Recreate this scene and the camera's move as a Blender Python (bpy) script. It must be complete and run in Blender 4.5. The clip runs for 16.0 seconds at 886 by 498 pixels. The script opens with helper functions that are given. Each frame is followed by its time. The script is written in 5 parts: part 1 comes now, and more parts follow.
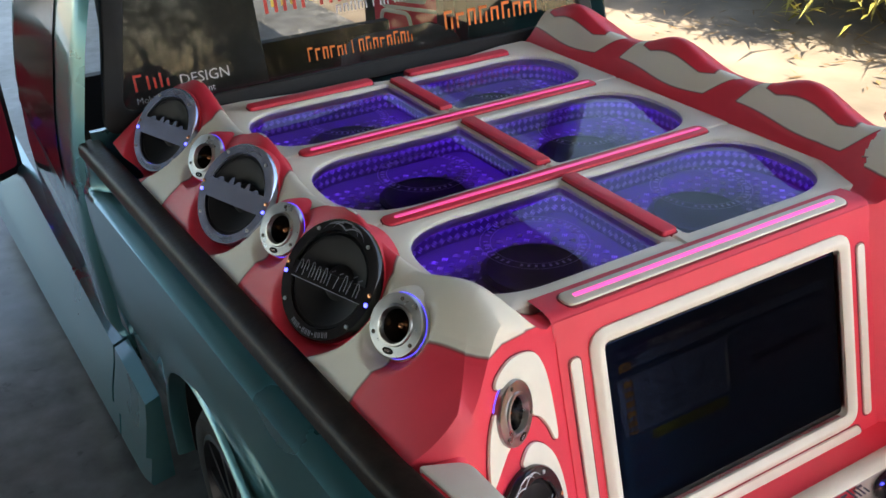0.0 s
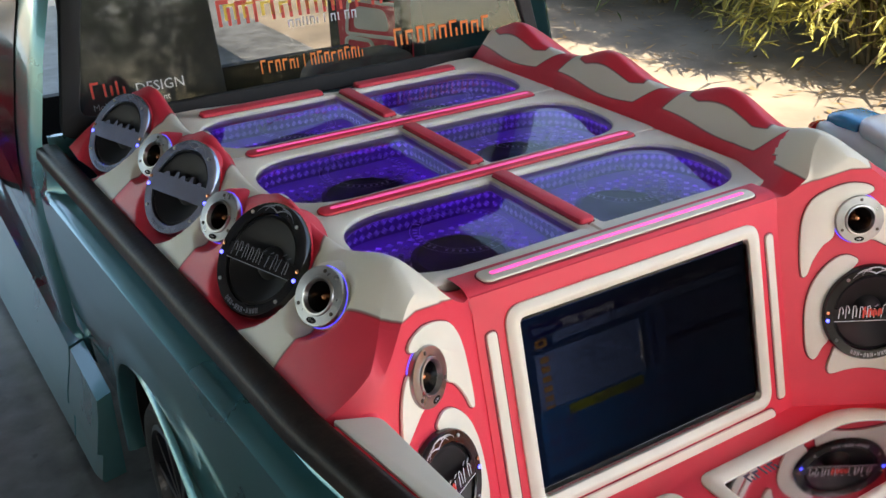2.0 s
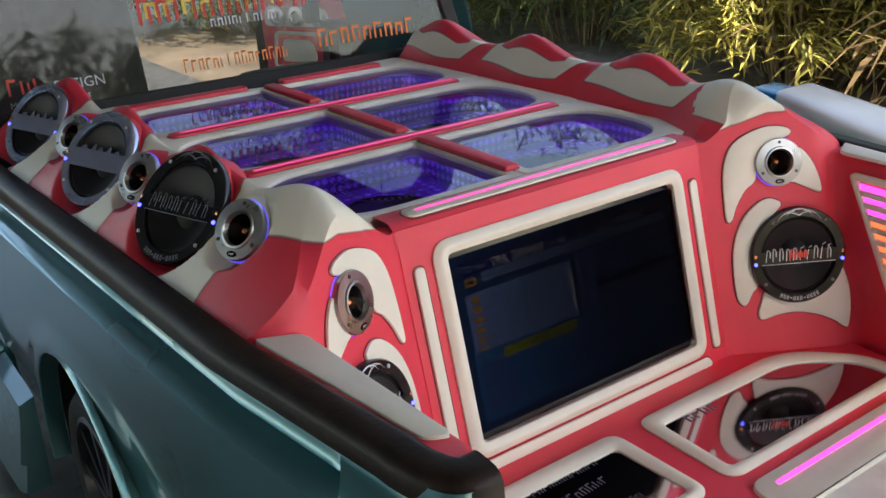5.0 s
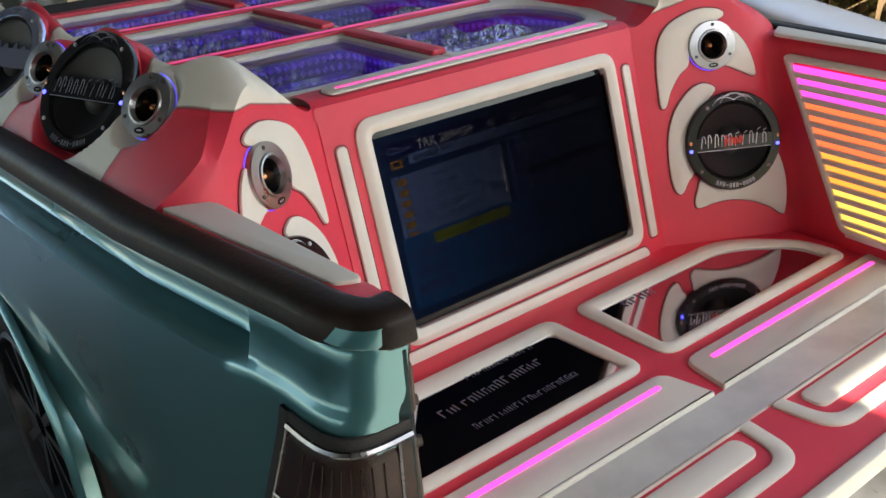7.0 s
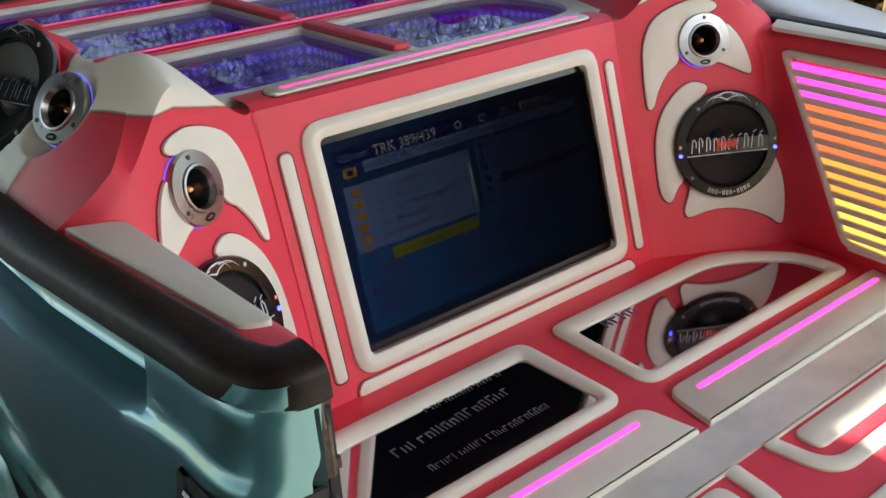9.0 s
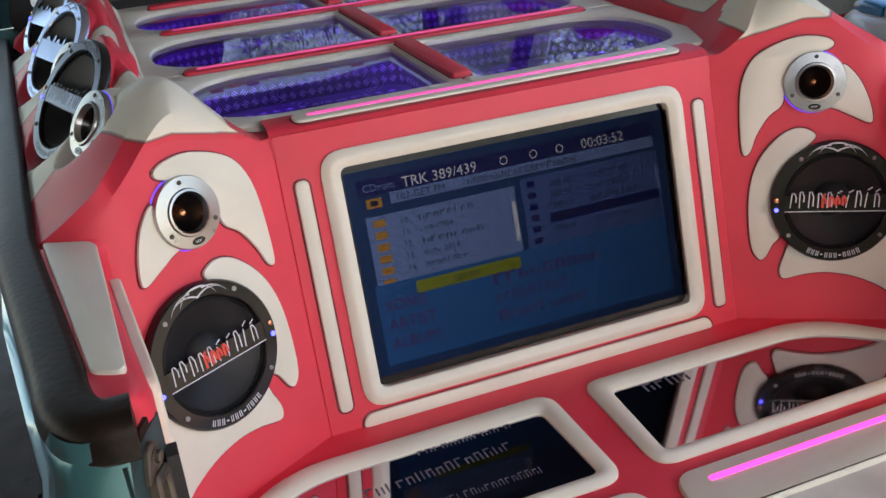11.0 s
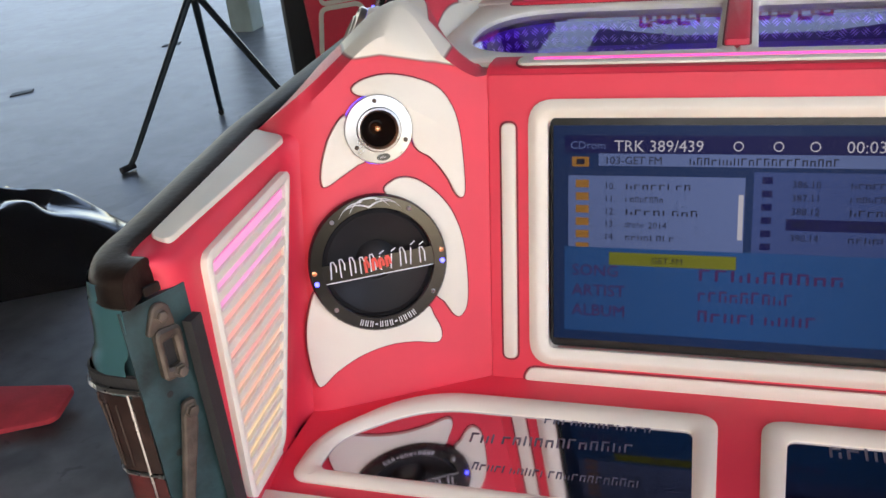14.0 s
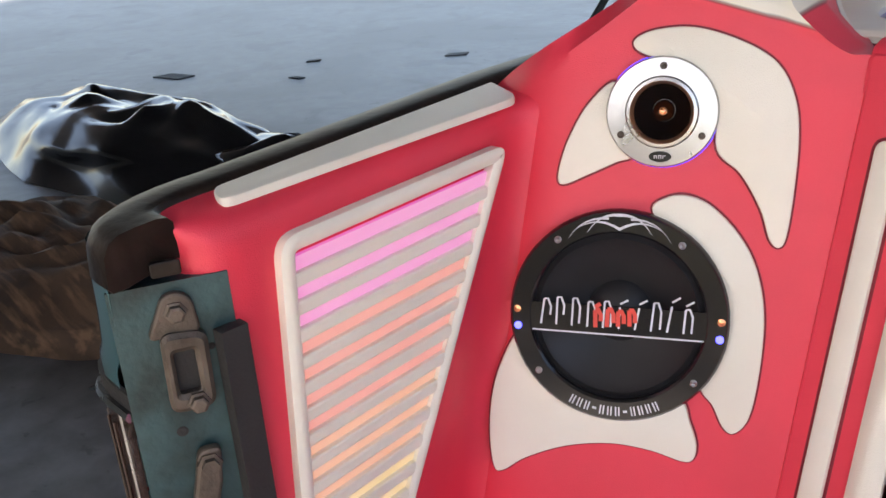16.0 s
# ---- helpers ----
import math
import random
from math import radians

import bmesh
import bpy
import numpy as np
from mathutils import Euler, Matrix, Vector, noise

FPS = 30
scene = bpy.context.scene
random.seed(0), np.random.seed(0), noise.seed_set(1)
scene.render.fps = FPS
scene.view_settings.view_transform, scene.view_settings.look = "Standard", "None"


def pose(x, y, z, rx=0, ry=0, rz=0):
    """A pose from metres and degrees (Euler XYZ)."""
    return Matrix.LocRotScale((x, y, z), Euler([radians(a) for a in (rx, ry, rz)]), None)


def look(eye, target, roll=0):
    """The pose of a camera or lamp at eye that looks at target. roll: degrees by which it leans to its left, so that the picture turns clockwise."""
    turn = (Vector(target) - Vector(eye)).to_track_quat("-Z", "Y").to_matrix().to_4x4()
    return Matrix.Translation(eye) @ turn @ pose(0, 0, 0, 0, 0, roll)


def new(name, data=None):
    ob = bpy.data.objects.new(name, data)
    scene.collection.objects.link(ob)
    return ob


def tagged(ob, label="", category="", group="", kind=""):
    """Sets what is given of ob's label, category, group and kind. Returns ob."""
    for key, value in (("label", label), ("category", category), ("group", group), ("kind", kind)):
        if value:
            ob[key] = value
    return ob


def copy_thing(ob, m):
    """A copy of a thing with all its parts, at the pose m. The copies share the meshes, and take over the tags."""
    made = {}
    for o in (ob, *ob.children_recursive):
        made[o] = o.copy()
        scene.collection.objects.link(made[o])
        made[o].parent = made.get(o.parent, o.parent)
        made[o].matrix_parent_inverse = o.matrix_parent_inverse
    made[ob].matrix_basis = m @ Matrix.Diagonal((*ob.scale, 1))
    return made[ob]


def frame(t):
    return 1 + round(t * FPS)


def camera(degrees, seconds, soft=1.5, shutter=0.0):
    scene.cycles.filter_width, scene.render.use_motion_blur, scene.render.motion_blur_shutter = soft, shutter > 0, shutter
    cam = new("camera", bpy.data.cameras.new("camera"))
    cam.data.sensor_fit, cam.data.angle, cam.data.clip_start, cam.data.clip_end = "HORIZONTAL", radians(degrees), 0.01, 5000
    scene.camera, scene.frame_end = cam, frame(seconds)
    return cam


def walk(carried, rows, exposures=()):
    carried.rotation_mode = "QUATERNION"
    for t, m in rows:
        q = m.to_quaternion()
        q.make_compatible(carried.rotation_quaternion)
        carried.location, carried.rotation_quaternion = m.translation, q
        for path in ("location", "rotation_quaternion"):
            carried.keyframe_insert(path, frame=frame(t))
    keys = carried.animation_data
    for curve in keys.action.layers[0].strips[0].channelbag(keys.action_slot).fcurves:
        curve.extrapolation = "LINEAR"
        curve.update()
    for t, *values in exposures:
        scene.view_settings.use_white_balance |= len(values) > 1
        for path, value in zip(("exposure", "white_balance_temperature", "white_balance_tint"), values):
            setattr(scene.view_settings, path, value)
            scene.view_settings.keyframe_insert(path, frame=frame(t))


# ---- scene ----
cam = camera(50.5, 16.0)
PATH = [
    (0, (-1.165, -1.012, 1.888), (-0.307, 0.515, 0.923), -2.4),
    (0.5, (-1.15, -1.063, 1.884), (-0.288, 0.469, 0.93), -2.3),
    (1, (-1.146, -1.107, 1.867), (-0.268, 0.428, 0.933), -1.9),
    (1.5, (-1.138, -1.159, 1.864), (-0.251, 0.381, 0.946), -1.8),
    (2, (-1.151, -1.185, 1.839), (-0.236, 0.356, 0.95), -1.7),
    (2.5, (-1.165, -1.202, 1.809), (-0.221, 0.336, 0.949), -1.7),
    (3, (-1.177, -1.217, 1.775), (-0.203, 0.318, 0.94), -1.7),
    (5.5, (-1.166, -1.278, 1.568), (-0.102, 0.241, 0.82), -3.2),
    (6, (-1.157, -1.289, 1.523), (-0.077, 0.216, 0.77), -3.4),
    (6.5, (-1.151, -1.298, 1.477), (-0.053, 0.183, 0.702), -3.6),
    (7, (-1.137, -1.3, 1.46), (-0.04, 0.147, 0.623), -3.6),
    (7.5, (-1.125, -1.295, 1.438), (-0.023, 0.125, 0.56), -3.8),
    (8, (-1.097, -1.284, 1.424), (0.01, 0.131, 0.547), -4.0),
    (8.5, (-1.054, -1.263, 1.427), (0.054, 0.16, 0.563), -3.7),
    (9, (-0.977, -1.216, 1.43), (0.106, 0.23, 0.572), -3.5),
    (9.2, (-0.931, -1.203, 1.431), (0.124, 0.266, 0.576), -3.6),
    (11.3, (-0.567, -1.368, 1.467), (-0.036, 0.365, 0.621), -5.2),
    (11.5, (-0.548, -1.386, 1.465), (-0.051, 0.361, 0.628), -5.3),
    (12, (-0.476, -1.413, 1.471), (-0.119, 0.374, 0.647), -5.3),
    (12.5, (-0.366, -1.433, 1.482), (-0.219, 0.382, 0.656), -5.9),
    (13, (-0.257, -1.41, 1.484), (-0.327, 0.4, 0.637), -5.8),
    (13.5, (-0.102, -1.375, 1.469), (-0.465, 0.393, 0.608), -6.7),
    (14, (-0.01, -1.33, 1.433), (-0.612, 0.363, 0.555), -6.5),
    (14.5, (0.001, -1.237, 1.382), (-0.81, 0.358, 0.489), -5.4),
    (15, (-0.049, -1.112, 1.355), (-1.031, 0.374, 0.446), -4.5),
    (15.5, (-0.091, -0.971, 1.295), (-1.231, 0.427, 0.43), -3.3),
    (16, (-0.045, -0.822, 1.231), (-1.401, 0.416, 0.438), -4.1),
]
EXPOSURES = [(0, 2.08, 7300, 10), (3, 2.06, 7300, 10), (6, 1.70, 7300, 10), (9, 1.72, 7300, 8), (12, 1.68, 7400, 15), (14, 2.06, 7500, 17), (16, 1.86, 7500, 17)]
walk(cam, [(t, look(eye, target, roll)) for t, eye, target, roll in PATH], EXPOSURES)

# ---- light ----
world = bpy.data.worlds.new("world")
scene.world = world
world.use_nodes = True
sky = world.node_tree.nodes.new("ShaderNodeTexSky")
sky.sky_type, sky.sun_disc = "NISHITA", False
SUN = Vector((0.12, -0.75, 0.64)).normalized()
sky.sun_elevation = math.asin(SUN.z)
sky.sun_rotation = math.atan2(SUN.x, SUN.y)
world.node_tree.links.new(sky.outputs[0], world.node_tree.nodes["Background"].inputs[0])
world.node_tree.nodes["Background"].inputs[1].default_value = 0.15
sun = new("sun", bpy.data.lights.new("sun", "SUN"))
sun.data.energy, sun.data.angle, sun.data.color = 5.0, radians(0.5), (1.0, 0.93, 0.82)
sun.matrix_world = look(SUN * 20, (0, 0, 0))


# ---- materials ----
def material(name, base, rough=0.5, metal=0.0, noise_scale=0.0, noise_amount=0.0, bump=0.0, bump_scale=200.0, coat=0.0, specular=0.5):
    m = bpy.data.materials.new(name)
    m.use_nodes = True
    nt = m.node_tree
    b = nt.nodes["Principled BSDF"]
    b.inputs["Base Color"].default_value = (*base, 1)
    b.inputs["Roughness"].default_value = rough
    b.inputs["Metallic"].default_value = metal
    b.inputs["Coat Weight"].default_value = coat
    b.inputs["Coat Roughness"].default_value = 0.05
    b.inputs["Specular IOR Level"].default_value = specular
    geo = nt.nodes.new("ShaderNodeNewGeometry")
    if noise_amount:
        n = nt.nodes.new("ShaderNodeTexNoise")
        n.inputs["Scale"].default_value = noise_scale
        n.inputs["Detail"].default_value = 6
        nt.links.new(geo.outputs["Position"], n.inputs["Vector"])
        r = nt.nodes.new("ShaderNodeMapRange")
        r.inputs["From Min"].default_value, r.inputs["From Max"].default_value = 0.3, 0.7
        r.inputs["To Min"].default_value, r.inputs["To Max"].default_value = 1 - noise_amount, 1 + noise_amount
        nt.links.new(n.outputs["Fac"], r.inputs["Value"])
        x = nt.nodes.new("ShaderNodeMix")
        x.data_type, x.blend_type = "RGBA", "MULTIPLY"
        x.inputs["Factor"].default_value = 1
        x.inputs["A"].default_value = (*base, 1)
        nt.links.new(r.outputs["Result"], x.inputs["B"])
        nt.links.new(x.outputs["Result"], b.inputs["Base Color"])
        q = nt.nodes.new("ShaderNodeMapRange")
        q.inputs["To Min"].default_value, q.inputs["To Max"].default_value = rough * 0.85, min(1, rough * 1.2)
        nt.links.new(n.outputs["Fac"], q.inputs["Value"])
        nt.links.new(q.outputs["Result"], b.inputs["Roughness"])
    if bump:
        n2 = nt.nodes.new("ShaderNodeTexNoise")
        n2.inputs["Scale"].default_value = bump_scale
        n2.inputs["Detail"].default_value = 4
        nt.links.new(geo.outputs["Position"], n2.inputs["Vector"])
        p = nt.nodes.new("ShaderNodeBump")
        p.inputs["Strength"].default_value = bump
        p.inputs["Distance"].default_value = 0.002
        nt.links.new(n2.outputs["Fac"], p.inputs["Height"])
        nt.links.new(p.outputs["Normal"], b.inputs["Normal"])
    return m


def glowing(name, colour, strength):
    m = material(name, colour, 0.4)
    b = m.node_tree.nodes["Principled BSDF"]
    b.inputs["Emission Color"].default_value = (*colour, 1)
    b.inputs["Emission Strength"].default_value = strength
    return m


def glass(name, tint, mix):
    """Tinted acrylic: part clear, part glossy by Fresnel."""
    m = bpy.data.materials.new(name)
    m.use_nodes = True
    nt = m.node_tree
    nt.nodes.remove(nt.nodes["Principled BSDF"])
    clear, gloss, fres, blend = (nt.nodes.new("ShaderNode" + k) for k in ("BsdfTransparent", "BsdfGlossy", "Fresnel", "MixShader"))
    clear.inputs[0].default_value = (*tint, 1)
    gloss.inputs["Roughness"].default_value = 0.02
    fres.inputs["IOR"].default_value = mix
    nt.links.new(fres.outputs[0], blend.inputs[0])
    nt.links.new(clear.outputs[0], blend.inputs[1])
    nt.links.new(gloss.outputs[0], blend.inputs[2])
    nt.links.new(blend.outputs[0], nt.nodes["Material Output"].inputs[0])
    return m


RED = material("red_vinyl", (0.80, 0.043, 0.078), 0.42, 0, 9, 0.06, 0.25, 900)
WHITE = material("cream_vinyl", (0.81, 0.77, 0.66), 0.42, 0, 7, 0.05, 0.25, 900)
GROOVE = material("dark_red_joint", (0.22, 0.012, 0.025), 0.6, 0, 9, 0.1)
PAINT = material("teal_metallic_paint", (0.078, 0.235, 0.258), 0.28, 0.6, 3, 0.08, 0.03, 1500, coat=1.0)
CAP = material("worn_brown_black_rail", (0.017, 0.0105, 0.008), 0.42, 0, 22, 0.6, 0.35, 90, specular=0.25)
RUBBER = material("black_rubber", (0.018, 0.018, 0.019), 0.7, 0, 30, 0.2, 0.3, 300)
BLACK = material("black_gloss", (0.008, 0.008, 0.009), 0.18, 0, 20, 0.1)
MATT = material("black_matt", (0.012, 0.012, 0.013), 0.65, 0, 20, 0.2, 0.2, 300)
STEEL = material("brushed_steel", (0.42, 0.415, 0.41), 0.28, 1.0, 40, 0.08, 0.1, 400)
RIM = material("dark_alloy", (0.13, 0.13, 0.14), 0.3, 0.9, 30, 0.1)
CHROME = material("chrome", (0.82, 0.82, 0.84), 0.08, 1.0, 30, 0.04)
DIRTY = material("dirty_steel", (0.11, 0.09, 0.075), 0.55, 0.6, 30, 0.4, 0.5, 150)
MIRROR = material("mirrored_acrylic", (0.56, 0.53, 0.58), 0.05, 1.0, 3, 0.03)
COPPER = material("copper", (0.75, 0.32, 0.16), 0.25, 1.0, 30, 0.05)
CONE = material("speaker_cone", (0.014, 0.014, 0.016), 0.5, 0, 30, 0.2)
RING_BLACK = material("black_acrylic_ring", (0.012, 0.012, 0.014), 0.12, 0, 20, 0.1)
MARK = material("white_engraving", (0.62, 0.62, 0.66), 0.5, 0, 20, 0.1)
PRINT_RED = material("red_print", (0.7, 0.06, 0.04), 0.5, 0, 20, 0.1)
PRINT_ORANGE = material("orange_print", (0.9, 0.22, 0.03), 0.5, 0, 20, 0.1)
PRINT_YELLOW = material("yellow_print", (0.85, 0.6, 0.08), 0.5, 0, 20, 0.1)
SILL = material("scuffed_aluminium", (0.64, 0.62, 0.56), 0.40, 0.15, 12, 0.15, 0.3, 60)
PLATE = material("diamond_plate_metal", (0.10, 0.10, 0.12), 0.4, 0.25, 20, 0.1)
LOZENGE = material("raised_plate_metal", (0.72, 0.72, 0.76), 0.35, 0.2, 20, 0.1)
PANE = glass("tinted_acrylic", (0.58, 0.50, 0.68), 1.27)
CARGLASS = glass("dark_window_film", (0.45, 0.45, 0.46), 1.5)
LAMP = material("smoked_lens", (0.030, 0.016, 0.013), 0.24, 0, 30, 0.3, 0.4, 500, coat=0.1, specular=0.25)
LAMP_RED = material("dark_red_lens", (0.075, 0.012, 0.012), 0.22, 0, 30, 0.3, 0.3, 500, coat=0.1, specular=0.3)
CHROME_DULL = material("dulled_chrome", (0.30, 0.30, 0.31), 0.26, 1.0, 40, 0.2)
LED_BLUE = glowing("blue_led", (0.05, 0.06, 1.0), 2.10)
LED_VIOLET = glowing("violet_led_strip", (0.18, 0.04, 1.0), 3.8)
LED_DIM = glowing("dim_pink_led_bar", (1.0, 0.10, 0.45), 0.28)
LED_ROW = glowing("faint_pink_led_bar", (1.0, 0.10, 0.40), 0.16)
LED_PINK = glowing("pink_led_bar", (1.0, 0.07, 0.48), 0.6)
CABIN = material("grey_seat_fabric", (0.22, 0.21, 0.20), 0.8, 0, 20, 0.15, 0.4, 200)


def two_vinyls():
    """Red and cream vinyl, parted by the sign of the mesh's own "cream" layer."""
    m = material("red_and_cream_vinyl", (0.80, 0.043, 0.078), 0.42, 0, 9, 0.06, 0.25, 900)
    nt = m.node_tree
    b = nt.nodes["Principled BSDF"]
    a = nt.nodes.new("ShaderNodeAttribute")
    a.attribute_name = "cream"
    step = nt.nodes.new("ShaderNodeMapRange")
    step.inputs["From Min"].default_value, step.inputs["From Max"].default_value = -0.0012, 0.0012
    nt.links.new(a.outputs["Fac"], step.inputs["Value"])
    seam = nt.nodes.new("ShaderNodeMapRange")
    seam.inputs["From Min"].default_value, seam.inputs["From Max"].default_value = 0.0008, 0.0022
    seam.inputs["To Min"].default_value, seam.inputs["To Max"].default_value = 0.45, 1.0
    size = nt.nodes.new("ShaderNodeMath")
    size.operation = "ABSOLUTE"
    nt.links.new(a.outputs["Fac"], size.inputs[0])
    nt.links.new(size.outputs[0], seam.inputs["Value"])
    old = b.inputs["Base Color"].links[0].from_socket
    x = nt.nodes.new("ShaderNodeMix")
    x.data_type = "RGBA"
    nt.links.new(step.outputs["Result"], x.inputs["Factor"])
    nt.links.new(old, x.inputs["A"])
    x.inputs["B"].default_value = (0.81, 0.77, 0.66, 1)
    y = nt.nodes.new("ShaderNodeMix")
    y.data_type, y.blend_type = "RGBA", "MULTIPLY"
    y.inputs["Factor"].default_value = 1
    nt.links.new(x.outputs["Result"], y.inputs["A"])
    nt.links.new(seam.outputs["Result"], y.inputs["B"])
    nt.links.new(y.outputs["Result"], b.inputs["Base Color"])
    bump = b.inputs["Normal"].links[0].from_node
    lift = nt.nodes.new("ShaderNodeBump")
    lift.inputs["Distance"].default_value, lift.inputs["Strength"].default_value = 0.004, 0.7
    wide = nt.nodes.new("ShaderNodeMapRange")
    wide.inputs["From Min"].default_value, wide.inputs["From Max"].default_value = -0.008, 0.008
    nt.links.new(a.outputs["Fac"], wide.inputs["Value"])
    nt.links.new(wide.outputs["Result"], lift.inputs["Height"])
    nt.links.new(lift.outputs["Normal"], bump.inputs["Normal"])
    return m


TWO = two_vinyls()


# ---- building helpers ----
def part(name, bm, mat, parent=None, label="", smooth=False, recalc=True):
    if recalc:
        bmesh.ops.recalc_face_normals(bm, faces=bm.faces)
    if smooth:
        for f in bm.faces:
            f.smooth = True
    me = bpy.data.meshes.new(name)
    bm.to_mesh(me)
    bm.free()
    for mm in mat if isinstance(mat, (list, tuple)) else [mat]:
        me.materials.append(mm)
    if smooth:
        me.set_sharp_from_angle(angle=radians(40))
    ob = new(name, me)
    if parent:
        ob.parent = parent
    if label:
        ob["label"] = label
    return ob


def holder(name, label, category, group="", kind=""):
    return tagged(new(name), label, category, group, kind)


def curve_loop(pts, steps=8):
    """A smooth closed outline through control points (2D)."""
    out, n = [], len(pts)
    for i in range(n):
        p0, p1, p2, p3 = (Vector(pts[(i + k) % n]) for k in (-1, 0, 1, 2))
        for s in range(steps):
            t = s / steps
            out.append(0.5 * ((2 * p1) + (p2 - p0) * t + (2 * p0 - 5 * p1 + 4 * p2 - p3) * t * t + (3 * p1 - p0 - 3 * p2 + p3) * t ** 3))
    return [(p.x, p.y) for p in out]


def round_loop(pts, r, steps=6):
    """A polygon (2D) with rounded corners."""
    out, n = [], len(pts)
    rr = r if isinstance(r, (list, tuple)) else [r] * n
    for i in range(n):
        p, a, b = Vector(pts[i]), Vector(pts[i - 1]), Vector(pts[(i + 1) % n])
        da, db = (a - p), (b - p)
        q = min(rr[i], da.length * 0.48, db.length * 0.48)
        s, e = p + da.normalized() * q, p + db.normalized() * q
        for k in range(steps + 1):
            t = k / steps
            v = s * (1 - t) ** 2 + p * 2 * t * (1 - t) + e * t * t
            out.append((v.x, v.y))
    return out


def inset_loop(loop, d):
    """The outline moved inwards by d (either winding)."""
    n = len(loop)
    area = sum(loop[i - 1][0] * loop[i][1] - loop[i][0] * loop[i - 1][1] for i in range(n))
    s = 1 if area > 0 else -1
    out = []
    for i in range(n):
        a, p, b = Vector(loop[i - 1]), Vector(loop[i]), Vector(loop[(i + 1) % n])
        t = (b - a)
        t = t.normalized() if t.length > 1e-9 else Vector((1, 0))
        out.append((p.x - t.y * d * s, p.y + t.x * d * s))
    return out


def slab(bm, loop, m, low, high, edge=0.0, mat=0):
    """A plate over an outline in the plane of m, from low to high along its normal, with a rounded upper edge."""
    rings = [(loop, low), (loop, high - edge)]
    if edge:
        rings += [(inset_loop(loop, edge * 0.3), high - edge * 0.3), (inset_loop(loop, edge), high)]
    vs = [[bm.verts.new(m @ Vector((x, y, z))) for x, y in lp] for lp, z in rings]
    n = len(loop)
    for a, b in zip(vs, vs[1:]):
        for i in range(n):
            f = bm.faces.new((a[i - 1], a[i], b[i], b[i - 1]))
            f.material_index = mat
    for ring in (vs[-1], vs[0]):
        f = bm.faces.new(ring)
        f.material_index = mat


def frame_band(bm, outer, inner, m, low, high, edge=0.006):
    """A raised band between two outlines with the same number of points, rounded on top."""
    k = len(outer)
    oin, iin = [], []
    for o, i in zip(outer, inner):
        o, i = Vector(o), Vector(i)
        d = (i - o)
        L = max(d.length, 1e-6)
        oin.append(tuple(o + d * min(0.45, edge / L)))
        iin.append(tuple(i - d * min(0.45, edge / L)))
    rings = [(outer, low), (outer, high - edge * 0.7), (oin, high), (iin, high), (inner, high - edge * 0.7), (inner, low)]
    vs = [[bm.verts.new(m @ Vector((x, y, z))) for x, y in lp] for lp, z in rings]
    for a, b in zip(vs, vs[1:]):
        for i in range(k):
            bm.faces.new((a[i - 1], a[i], b[i], b[i - 1]))


def lathe(bm, profile, m, steps=40, mat=0):
    """A body of revolution about the z axis of m: rows of radius, height."""
    rings = []
    for r, z in profile:
        if r < 1e-6:
            rings.append([bm.verts.new(m @ Vector((0, 0, z)))])
        else:
            rings.append([bm.verts.new(m @ Vector((r * math.cos(a), r * math.sin(a), z))) for a in (2 * math.pi * k / steps for k in range(steps))])
    for a, b in zip(rings, rings[1:]):
        for k in range(steps):
            q = [a[k - 1], a[k], b[k], b[k - 1]] if len(a) > 1 and len(b) > 1 else ([a[0], b[k], b[k - 1]] if len(a) == 1 else [a[k - 1], a[k], b[0]])
            bm.faces.new(q).material_index = mat


def box(bm, x0, x1, y0, y1, z0, z1, m=None, mat=0):
    m = m or Matrix()
    v = [bm.verts.new(m @ Vector((x, y, z))) for x in (x0, x1) for y in (y0, y1) for z in (z0, z1)]
    for q in ((0, 1, 3, 2), (4, 6, 7, 5), (0, 4, 5, 1), (2, 3, 7, 6), (0, 2, 6, 4), (1, 5, 7, 3)):
        bm.faces.new([v[i] for i in q]).material_index = mat


def grid(bm, rows, mat=None, close=False):
    """A sheet through rows of points."""
    vs = [[bm.verts.new(p) for p in row] for row in rows]
    for j in range(len(vs) - 1):
        n = len(vs[j])
        for i in range(n if close else n - 1):
            f = bm.faces.new((vs[j][i], vs[j][(i + 1) % n], vs[j + 1][(i + 1) % n], vs[j + 1][i]))
            if mat:
                f.material_index = mat(j, i)
    return vs


def tube(bm, pts, r, steps=8):
    """A round bar along points."""
    pts = [Vector(p) for p in pts]
    rings = []
    for i, p in enumerate(pts):
        d = (pts[min(i + 1, len(pts) - 1)] - pts[max(i - 1, 0)]).normalized()
        s = d.cross(Vector((0, 0, 1)) if abs(d.z) < 0.95 else Vector((1, 0, 0))).normalized()
        u = s.cross(d)
        rad = r[i] if isinstance(r, (list, tuple)) else r
        rings.append([bm.verts.new(p + (s * math.cos(a) + u * math.sin(a)) * rad) for a in (2 * math.pi * k / steps for k in range(steps))])
    for a, b in zip(rings, rings[1:]):
        for k in range(steps):
            bm.faces.new((a[k - 1], a[k], b[k], b[k - 1]))
    bm.faces.new(rings[0])
    bm.faces.new(rings[-1])


def basis(origin, xaxis, yaxis):
    x = Vector(xaxis).normalized()
    z = x.cross(Vector(yaxis)).normalized()
    y = z.cross(x)
    m = Matrix((x, y, z)).transposed().to_4x4()
    m.translation = origin
    return m


def bm_new():
    return bmesh.new()


